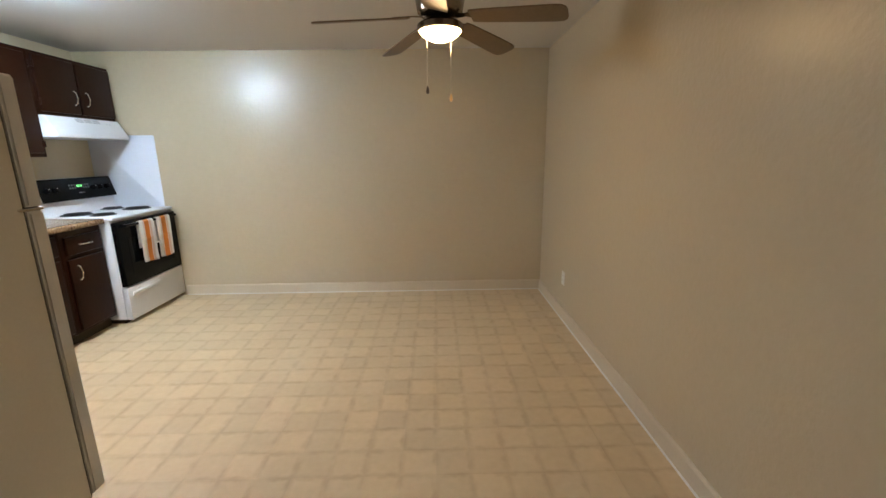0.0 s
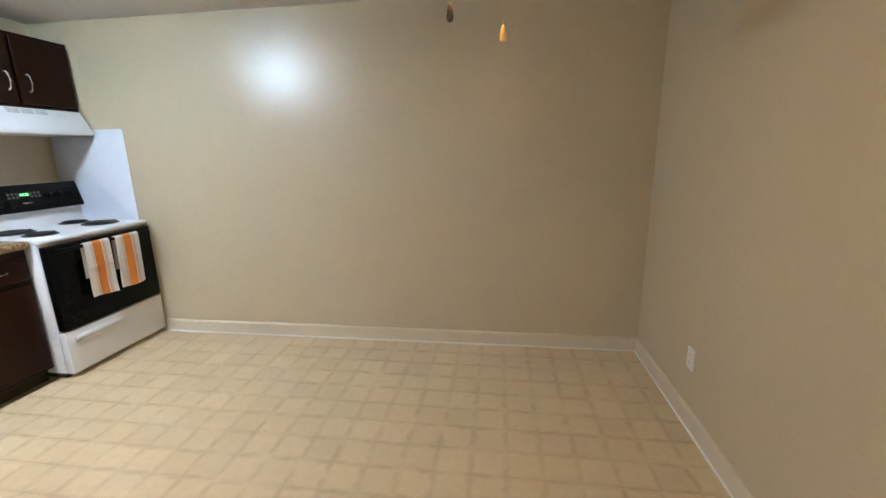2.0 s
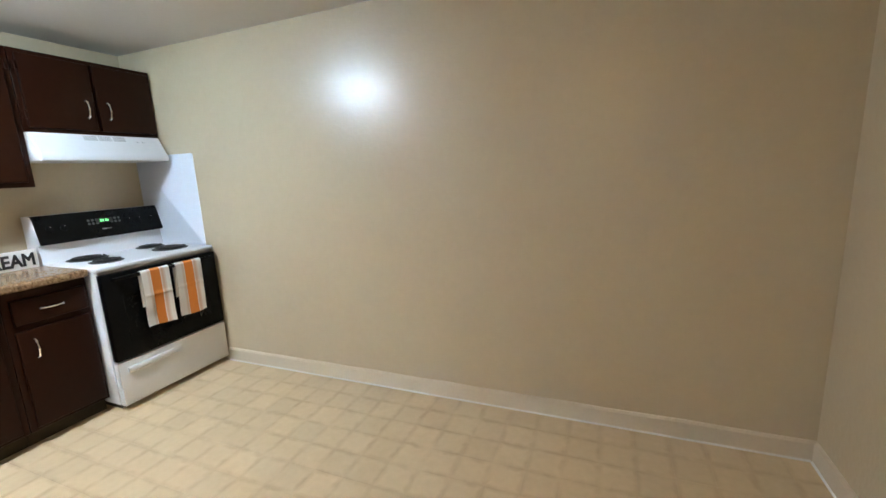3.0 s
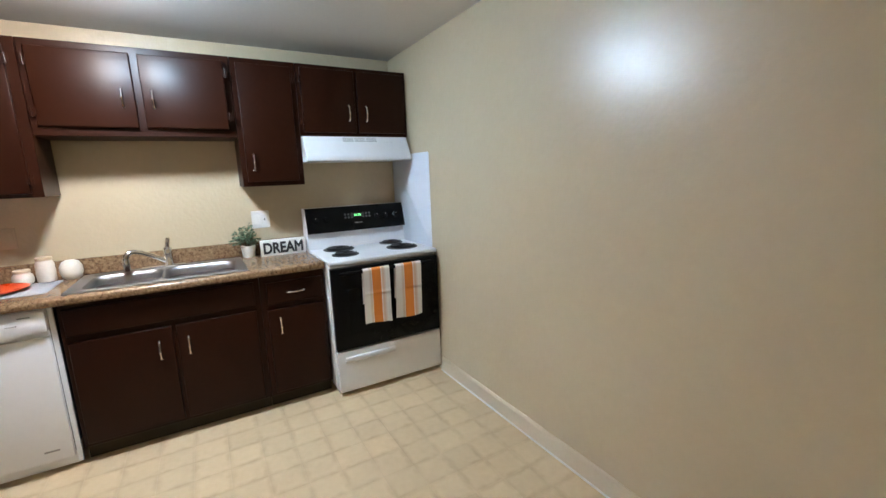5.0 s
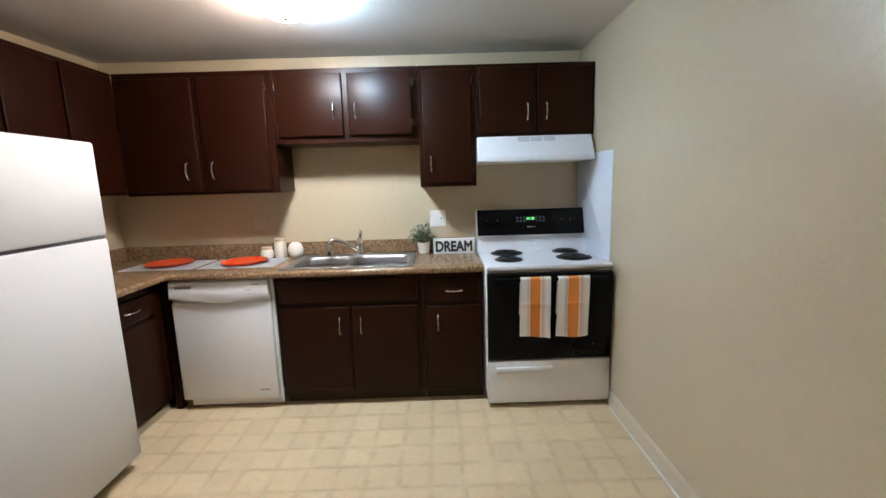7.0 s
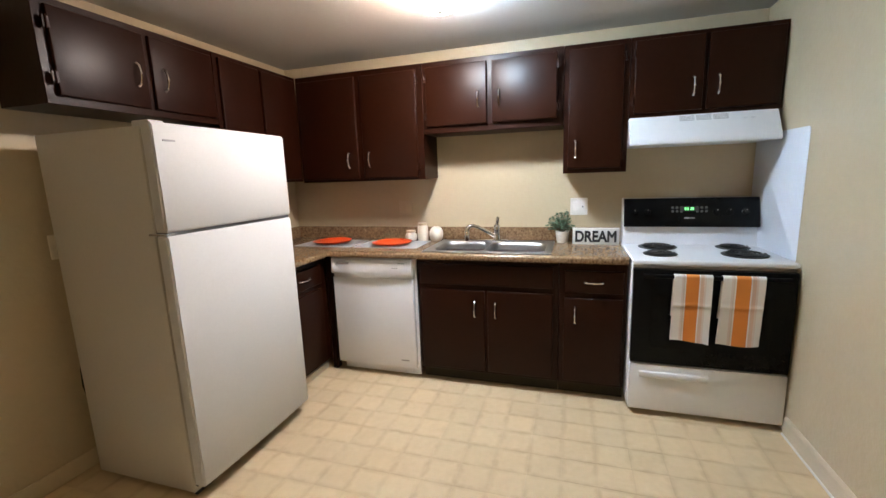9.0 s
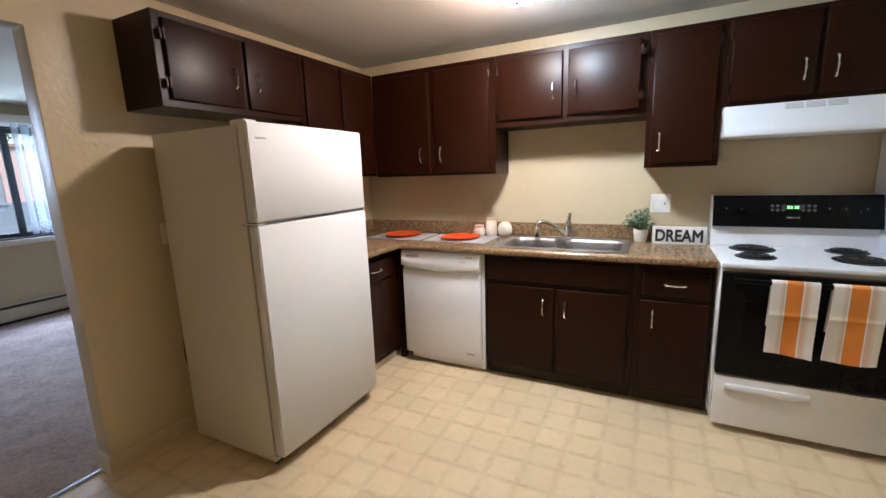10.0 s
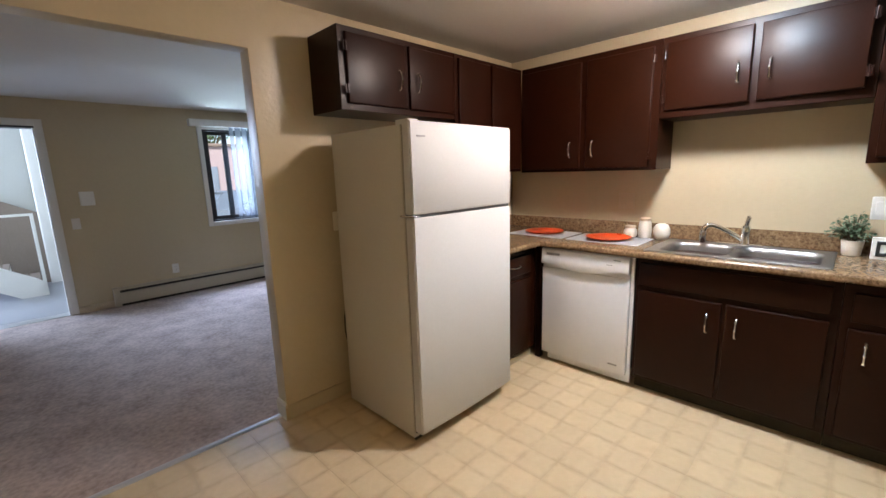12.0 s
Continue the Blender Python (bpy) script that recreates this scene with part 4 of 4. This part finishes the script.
def jar(x, y, prof, lid, label):
    unit = thing("canister", label, "canister", pose(x, y, TOP + 0.0005), "cream canisters")
    part("pot", lathe(prof, n=28), CERAMIC, unit)
    if lid:
        part("lid", lathe(lid, n=24), LID if lid[0][0] < 0.04 else CERAMIC, unit, "beige lid")
    return unit


jar(-3.245, 2.185, [(0.032, 0), (0.043, 0.008), (0.047, 0.03), (0.043, 0.052), (0.034, 0.062), (0.033, 0.066)], [(0.036, 0.0655), (0.037, 0.068), (0.037, 0.080), (0.034, 0.083)], "small cream ceramic jar with a lid")
jar(-3.245, 2.285, [(0.036, 0), (0.042, 0.008), (0.043, 0.06), (0.041, 0.105), (0.034, 0.120), (0.033, 0.124)], [(0.036, 0.1235), (0.037, 0.127), (0.037, 0.140), (0.033, 0.143)], "tall cream ceramic canister with a lid")
jar(-3.245, 2.395, [(0.03, 0), (0.045, 0.012), (0.054, 0.045), (0.052, 0.075), (0.040, 0.100), (0.022, 0.111), (0.004, 0.113)], None, "egg-shaped cream ceramic vase")


def potted_plant(m):
    unit = thing("potted_plant", "small leafy green plant in a cream pot on the countertop", "plant", m)
    pot = [(0.033, 0.0), (0.037, 0.004)]
    for k in range(6):     # turned bands round the pot
        pot += [(0.0375 + 0.0012 * k, 0.006 + 0.011 * k), (0.0395 + 0.0012 * k, 0.011 + 0.011 * k)]
    part("pot", lathe(pot + [(0.046, 0.074), (0.047, 0.082), (0.042, 0.082), (0.040, 0.072), (0.01, 0.070)], n=28), CERAMIC, unit)
    rnd = random.Random(5)
    stems, leaves = bmesh.new(), bmesh.new()
    for s in range(44):
        a, sp = rnd.uniform(0, 6.283), rnd.uniform(0.02, 0.122)
        top = Vector((math.cos(a) * sp * 0.8, math.sin(a) * sp, rnd.uniform(0.135, 0.245) - sp * 0.55))
        root = Vector((math.cos(a) * 0.012, math.sin(a) * 0.012, 0.071))
        path = arc(root, top, (0, 0, 0.012), 6)
        tube(path, 0.0012, 5, stems)
        for k in range(9):
            p = path[min(5, 2 + k // 2)] + Vector((rnd.uniform(-0.008, 0.008), rnd.uniform(-0.008, 0.008), rnd.uniform(-0.006, 0.008)))
            r = rnd.uniform(0.010, 0.017)
            turn = Euler((rnd.uniform(-0.9, 0.9), rnd.uniform(-0.9, 0.9), rnd.uniform(0, 6.28))).to_matrix()
            outline = [(0, 0, 0), (0.5, 0.42, 0.08), (1.1, 0.45, 0.12), (1.6, 0.0, 0.02), (1.1, -0.45, 0.12), (0.5, -0.42, 0.08)]
            vs = [leaves.verts.new(p + turn @ (Vector(o) * r)) for o in outline]
            leaves.faces.new([vs[0], vs[1], vs[2], vs[3]])
            leaves.faces.new([vs[0], vs[3], vs[4], vs[5]])
    part("stems", stems, STEM, unit)
    part("leaves", leaves, LEAF, unit, "small grey-green leaves")
    return unit


potted_plant(pose(-3.255, 3.335, TOP + 0.0005))

sign = thing("word_sign", "white block sign with the black word DREAM", "sign", pose(-3.19, 3.405, TOP + 0.0005, 0, 0, 90))
part("block", box(0.0, 0.300, 0.0, 0.028, 0.0, 0.112, 0.003), PLASTIC, sign)
font = bpy.data.curves.new("word", "FONT")
font.body, font.size, font.extrude, font.align_x, font.align_y = "DREAM", 0.098, 0.0006, "CENTER", "CENTER"
font.bevel_depth, font.bevel_resolution = 0.0036, 0
word = new("lettering", font)
word.matrix_world = pose(0, 0, 0)
dg = bpy.context.evaluated_depsgraph_get()
letters = bpy.data.meshes.new_from_object(word.evaluated_get(dg))
bpy.data.objects.remove(word)
xs_ = [v.co.x for v in letters.vertices]
ys_ = [v.co.y for v in letters.vertices]
fit_w, fit_h = 0.264 / (max(xs_) - min(xs_)), 0.079 / (max(ys_) - min(ys_))
mid_x, mid_y = (max(xs_) + min(xs_)) / 2, (max(ys_) + min(ys_)) / 2
for v in letters.vertices:
    v.co = ((v.co.x - mid_x) * fit_w, (v.co.y - mid_y) * fit_h, v.co.z)
letters.materials.clear()
letters.materials.append(INK)
word = new("lettering", letters)
word.parent, word["label"] = sign, "black capital letters DREAM"
word.matrix_local = pose(0.150, -0.0036, 0.056, 90)

# ---- living room ----
win = thing("window_1", "sliding window with dark frame and white casing", "window", pose(0, 0, 0), kind="structure")
cw = 0.055
for nm, b in (("casing", (WIN0 - cw, WIN0, WIN_Z0 - cw, WIN_Z1 + cw)), ("casing", (WIN1, WIN1 + cw, WIN_Z0 - cw, WIN_Z1 + cw)), ("casing", (WIN0, WIN1, WIN_Z1, WIN_Z1 + cw)), ("casing", (WIN0, WIN1, WIN_Z0 - cw, WIN_Z0))):
    part(nm, box(b[0], b[1], LR_SOUTH + 0.001, LR_SOUTH + 0.02, b[2], b[3], 0.003), PLASTIC, win, "white window casing")
part("reveal", slab([WIN0, WIN0 + 0.02, WIN1 - 0.02, WIN1], [WIN_Z0, WIN_Z0 + 0.02, WIN_Z1 - 0.02, WIN_Z1], lambda i, j: not (i == 1 and j == 1), LR_SOUTH - 0.149, LR_SOUTH - 0.002, "xz"), FRAMEDARK, win)
for x0, x1, dy in ((-2.50, WIN1 - 0.02, -0.07), (WIN0 + 0.02, -2.46, -0.10)):
    sash = part("sash", slab([x0, x0 + 0.058, x1 - 0.058, x1], [WIN_Z0 + 0.02, WIN_Z0 + 0.065, WIN_Z1 - 0.065, WIN_Z1 - 0.02], lambda i, j: not (i == 1 and j == 1), LR_SOUTH + dy - 0.014, LR_SOUTH + dy + 0.014, "xz", 0.002), FRAMEDARK, win, "dark window sash")
    pane = part("pane", box(x0 + 0.05, x1 - 0.05, LR_SOUTH + dy - 0.003, LR_SOUTH + dy + 0.003, WIN_Z0 + 0.06, WIN_Z1 - 0.06), GLASS, sash)
    pane.visible_shadow = False
stile = part("stile", box(-2.190, -2.130, LR_SOUTH - 0.085, LR_SOUTH - 0.055, WIN_Z0 + 0.065, WIN_Z1 - 0.065, 0.002, 1), FRAMEDARK, win, "dark meeting stile")

blind = thing("vertical_blind", "white vertical blinds drawn half open with a valance", "blind", pose(0, 0, 0))
part("valance", box(-3.2, -1.741, LR_SOUTH + 0.001, LR_SOUTH + 0.085, 2.06, 2.144, 0.006), PLASTIC, blind, "white valance")
for k in range(11):
    x = -2.225 - 0.08 * k
    slat = part("slat", loft([[(-0.042 + 0.042 * i, 0.006 * (1 - abs(i - 1)), z) for i in range(3)] + [(0.042 - 0.042 * i, 0.006 * (1 - abs(i - 1)) + 0.0015, z) for i in range(3)] for z in (0.905, 2.06)]), VINYLBLIND, blind)
    slat.matrix_local = pose(x, LR_SOUTH + 0.045, 0, 0, 0, (18 if k else 34))

heat = thing("baseboard_heater", "long cream baseboard heater along the living room wall", "heater", pose(-0.745, LR_SOUTH, 0.006, 0, 0, 180))
hl = 2.60
prof = [(0.0, 0.0), (0.0, 0.215), (-0.020, 0.215), (-0.052, 0.200), (-0.060, 0.192), (-0.060, 0.188), (-0.030, 0.186), (-0.030, 0.160), (-0.062, 0.158), (-0.062, 0.030), (-0.03, 0.028), (-0.03, 0.0)]
part("cover", loft([[(x, y, z) for y, z in prof] for x in (0.06, hl)]), HEATER, heat, "", 25)
part("slot", box(0.062, hl, -0.050, -0.031, 0.1605, 0.1855), SLOT, heat, "dark air slot")
# dark block that paints the shade into the gap below the cover
part("shadow_gap", box(0.062, hl, -0.05, -0.02, 0.001, 0.029), SLOT, heat, "dark strip painting the shade under the cover")
part("end_cap", box(0.0, 0.06, -0.066, -0.001, 0.0, 0.218, 0.006), HEATER, heat)

plate("outlet", "white outlet on the living room wall", pose(-1.392, LR_SOUTH, 0.338) @ on_far, 0.072, 0.116, PLASTIC, "outlet")
plate("light_switch", "white light switch beside the doorway", pose(-0.548, LR_SOUTH, 0.986) @ on_far, 0.072, 0.116, PLASTIC, "switch")
thermo = thing("thermostat", "white thermostat box on the living room wall", "thermostat", pose(-0.675, LR_SOUTH, 1.248) @ on_far)
part("case", loft([rounded(0, 0, 0.124, 0.15, 0.008, 0.0005, 3), rounded(0, 0, 0.124, 0.15, 0.008, 0.02, 3), rounded(0, 0, 0.112, 0.138, 0.006, 0.026, 3)]), PLASTIC, thermo)

frame_ = thing("door_1", "white casing round the open entrance doorway", "door frame", pose(0, 0, 0), kind="structure")
part("casing", box(DOOR0 - 0.065, DOOR0, LR_SOUTH + 0.001, LR_SOUTH + 0.018, 0.006, DOOR_TOP + 0.085, 0.004), PLASTIC, frame_)
part("casing", box(DOOR0, DOOR1, LR_SOUTH + 0.001, LR_SOUTH + 0.018, DOOR_TOP + 0.02, DOOR_TOP + 0.085, 0.004), PLASTIC, frame_)
part("casing", box(DOOR1, DOOR1 + 0.065, LR_SOUTH + 0.001, LR_SOUTH + 0.018, 0.006, DOOR_TOP + 0.085, 0.004), PLASTIC, frame_)
part("jamb", box(DOOR0, DOOR0 + 0.015, LR_SOUTH - 0.149, LR_SOUTH - 0.001, 0.0, DOOR_TOP), PLASTIC, frame_)
part("jamb", box(DOOR1 - 0.015, DOOR1, LR_SOUTH - 0.149, LR_SOUTH - 0.001, 0.0, DOOR_TOP), PLASTIC, frame_)
part("head", box(DOOR0, DOOR1, LR_SOUTH - 0.149, LR_SOUTH - 0.001, DOOR_TOP, DOOR_TOP + 0.018), FRAMEDARK, frame_, "dark weatherstrip at the head")
part("sill", box(DOOR0, DOOR1, LR_SOUTH - 0.15, LR_SOUTH + 0.01, -0.02, 0.012, 0.003), ALU, frame_, "metal door sill")

# ---- entrance hall beyond the doorway ----
HY = -5.05
setting("hall_floor", box(-1.0, 2.4, HY, LR_SOUTH - 0.15, -0.12, 0.0), HALLFLOOR, "pale bluish hall floor")
# the opening is made up, out of view, to house the hall's fill lamp
setting("wall_hall_back", slab([-1.1, 1.22, 2.28, 2.5], [-0.1, 0.75, 2.35, 3.0], lambda i, j: not (i == 1 and j == 1), HY - 0.12, HY, "xz"), HALLWALL, "cream hall wall with an added unseen opening for the fill lamp")
setting("wall_hall_side", box(-1.1, -0.98, HY, LR_SOUTH - 0.15, -0.1, 3.0), HALLWALL, "cream hall side wall")
setting("ceiling_hall", box(-1.1, 2.5, HY, LR_SOUTH - 0.15, 2.6, 2.7), CEILING, "white hall ceiling")
setting("wall_hall_end", box(2.4, 2.5, HY, LR_SOUTH - 0.15, -0.1, 3.0), HALLWALL, "plain end wall of the hall")
# unseen wall, added to stop sun falling into the hall past the living room
setting("wall_hall_sun_block", box(EAST + 0.122, 2.5, LR_SOUTH - 0.15, LR_SOUTH - 0.03, -0.1, 3.0), HALLWALL, "unseen cream hall wall added to keep the sun out")
# plain upright shape, a stand-in for a pale curtain-like band
column = thing("hall_white_upright", "white upright standing in for a curtain-like band by the stair", "column", pose(-0.41, -4.93, 0))
part("shaft", loft([rounded(0, 0, 0.22, 0.14, 0.02, 0.0, 4), rounded(0, 0, 0.22, 0.14, 0.02, 2.599, 4)]), PLASTIC, column)
stair = thing("staircase", "white staircase with a thin railing in the hall", "stairs", pose(-0.245, -4.02, 0))
n_steps = 6
for k in range(n_steps):
    part("tread", box(0.05 + 0.27 * k, 0.05 + 0.27 * (k + 1) + 0.03, -0.88, -0.025, 0.175 * (k + 1) - 0.03, 0.175 * (k + 1), 0.006), TAUPE, stair)
    part("riser", box(0.05 + 0.27 * k, 0.07 + 0.27 * k, -0.88, -0.025, 0.175 * k, 0.175 * (k + 1) - 0.031), PLASTIC, stair)
st = [(0.0, 0.0), (0.0, 0.16), (0.10, 0.24), (1.70, 1.26), (1.70, 0.95), (0.25, 0.0)]
part("stringer", loft([[(x, y, z) for x, z in st] for y in (-0.022, 0.012)]), PLASTIC, stair, "white stringer")
part("newel", box(0.0, 0.035, -0.012, 0.023 - 0.012 + 0.012, 0.16, 1.06, 0.003, 1), PLASTIC, stair, "white newel post")
part("handrail", box(0.0, 1.70, -0.02, 0.02, 1.03, 1.06, 0.006), PLASTIC, stair, "white rail")
for k in range(6):
    x = 0.14 + 0.11 * k
    part("baluster", box(x, x + 0.016, -0.013, 0.003, 0.20 + 0.63 * x, 1.03), TAUPE, stair, "thin baluster")
setting("stair_panel", loft([[(-0.30, y, 0.0), (-0.30, y, 1.02), (1.0, y, 1.72), (1.0, y, 0.0)] for y in (-5.045, -4.96)]), TAUPE, "taupe panelled slope behind the stair")

# ---- outside the window ----
setting("ground", box(-400, 400, -800, -2.76, -0.62, -0.42), ASPHALT, "grey asphalt parking lot")
CARGLASS = material("pale_reflecting_glass", (0.20, 0.25, 0.30), (0.26, 0.31, 0.36), rough=0.1, bump=0)
bld = thing("apartment_building", "pinkish stucco apartment building across the parking lot", "building", pose(-9.0, -19.0, -0.42))
part("wall", box(-14, 10, -6, 0, 0, 3.35), STUCCO, bld)
part("roof", box(-14.4, 10.4, -6.4, 0.15, 3.35, 3.5, 0.03), TAUPE, bld)
for k in range(8):
    for z in (1.2,):
        w_ = part("window", box(-12.6 + 2.9 * k, -11.7 + 2.9 * k, -0.02, 0.05, z, z + 1.2, 0.01), CARGLASS, bld)
        part("sill", box(-12.7 + 2.9 * k, -11.1 + 2.9 * k, 0.0, 0.12, z - 0.09, z - 0.001), PLASTIC, w_)


def parked_car(m):
    unit = thing("parked_car", "pale blue-grey sedan parked outside the window", "car", m)
    paint = material("blue_grey_car_paint", (0.19, 0.24, 0.29), (0.23, 0.28, 0.33), rough=0.2, coat=1.0, bump=0)
    low = [(-2.2, 0.30), (-2.25, 0.60), (-2.15, 0.82), (-1.35, 0.92), (1.0, 0.95), (2.05, 0.80), (2.2, 0.58), (2.15, 0.30)]
    part("body", loft([[(x, y, z) for x, z in low] for y in (-0.85, 0.85)]), paint, unit)
    cabin = [[(-1.5, y, 0.92), (1.05, y, 0.92), (0.35, y * 0.8, 1.42), (-0.95, y * 0.8, 1.42)] for y in (-0.78, 0.78)]
    part("cabin", loft(cabin), GLASS_DARK, unit, "dark glazed cabin")
    part("roof", box(-0.98, 0.38, -0.63, 0.63, 1.42, 1.46, 0.02), paint, unit)
    for x in (-1.4, 1.4):
        for y in (-0.80, 0.80):
            wheel = part("wheel", lathe([(0.32, -0.10), (0.32, 0.10)], n=24), SLOT, unit)
            wheel.matrix_local = pose(x, y, 0.32, 90)
    return unit


GLASS_DARK = material("dark_car_glass", (0.16, 0.20, 0.24), rough=0.08, bump=0)
parked_car(pose(-4.6, -10.5, -0.42, 0, 0, 8))
car2 = parked_car(pose(-10.2, -11.0, -0.42, 0, 0, 8))


def tree(m, seed):
    rnd = random.Random(seed)
    unit = thing("tree", "leafy green tree beside the building", "tree", m)
    wood, crown = bmesh.new(), bmesh.new()
    tube([(0, 0, 0), (0.05, 0.03, 1.4), (-0.05, 0.1, 3.0), (0.1, 0.0, 4.6)], [0.2, 0.16, 0.12, 0.05], 9, wood)
    for k in range(9):
        a = k * 2.4
        tip = Vector((math.cos(a) * rnd.uniform(1.0, 1.9), math.sin(a) * rnd.uniform(1.0, 1.9), rnd.uniform(3.9, 5.8)))
        tube(arc((0, 0, rnd.uniform(1.8, 3.4)), tip, (0, 0, 0.2), 5), [0.08, 0.06, 0.045, 0.03, 0.015], 6, wood)
        for _ in range(220):
            p = tip + Vector((rnd.gauss(0, 0.5), rnd.gauss(0, 0.5), rnd.gauss(0, 0.4)))
            t = Euler((rnd.uniform(-1, 1), rnd.uniform(-1, 1), rnd.uniform(0, 6))).to_matrix()
            crown.faces.new([crown.verts.new(p + t @ Vector(o)) for o in ((-0.15, 0, 0), (0, -0.09, 0.02), (0.16, 0, 0), (0, 0.09, 0.02))])
    part("trunk", wood, STEM, unit)
    part("crown", crown, LEAFTREE, unit)
    return unit


LEAFTREE = material("tree_leaf", (0.10, 0.18, 0.05), (0.16, 0.27, 0.09), rough=0.6, bump=0)
tree(pose(-6.4, -27.0, -0.42), 3)
tree(pose(-9.6, -28.2, -0.42), 4)

# ---- vinyl tiles: singly where the walk goes, joined elsewhere ----
tile_bm = bmesh.new()
g = 0.0004
rim_ = [(-1, -1), (1, -1), (1, 1), (-1, 1)]
half_ = TILE / 2 - g
lo = [tile_bm.verts.new((sx * half_, sy * half_, -0.0022)) for sx, sy in rim_]
mid = [tile_bm.verts.new((sx * half_, sy * half_, -0.0003)) for sx, sy in rim_]
hi = [tile_bm.verts.new((sx * (half_ - 0.002), sy * (half_ - 0.002), 0.0)) for sx, sy in rim_]
for k in range(4):
    tile_bm.faces.new([lo[k], lo[(k + 1) % 4], mid[(k + 1) % 4], mid[k]])
    tile_bm.faces.new([mid[k], mid[(k + 1) % 4], hi[(k + 1) % 4], hi[k]])
tile_bm.faces.new(hi)
tile_mesh = bpy.data.meshes.new("tile")
tile_bm.to_mesh(tile_mesh)
tile_bm.free()
tile_mesh.materials.append(TILES)
verts_, faces_ = [], []
i0, i1 = math.floor((WEST - TX) / TILE), math.ceil((EAST - TX) / TILE)
j0, j1 = math.floor((1.0 - TY) / TILE), math.ceil((NORTH - TY) / TILE)
for i in range(i0, i1):
    for j in range(j0, j1):
        x0, x1 = max(TX + i * TILE, WEST), min(TX + (i + 1) * TILE, EAST)
        y0, y1 = max(TY + j * TILE, 1.013), min(TY + (j + 1) * TILE, NORTH)
        whole = x1 - x0 > TILE * 0.999 and y1 - y0 > TILE * 0.999
        if whole and -2.62 < x0 and x1 < 0.62 and 2.28 < y0 and y1 < 4.36:
            ob = new("tile", tile_mesh)
            ob.parent = floor
            ob.location = ((x0 + x1) / 2, (y0 + y1) / 2, 0)
        elif x1 - x0 > 0.01 and y1 - y0 > 0.01:
            b0 = len(verts_)
            for (xa, xb, ya, yb, z) in ((x0 + g, x1 - g, y0 + g, y1 - g, -0.0022), (x0 + g, x1 - g, y0 + g, y1 - g, -0.0003), (x0 + g + 0.002, x1 - g - 0.002, y0 + g + 0.002, y1 - g - 0.002, 0.0)):
                verts_ += [(xa, ya, z), (xb, ya, z), (xb, yb, z), (xa, yb, z)]
            for r in (0, 4):
                faces_ += [(b0 + r + k, b0 + r + (k + 1) % 4, b0 + r + 4 + (k + 1) % 4, b0 + r + 4 + k) for k in range(4)]
            faces_.append((b0 + 8, b0 + 9, b0 + 10, b0 + 11))
rest = bpy.data.meshes.new("tiles")
rest.from_pydata(verts_, [], faces_)
rest.materials.append(TILES)
tiles = new("tiles", rest)
tiles.parent = floor
tagged(tiles, "", "", "", "stuff")
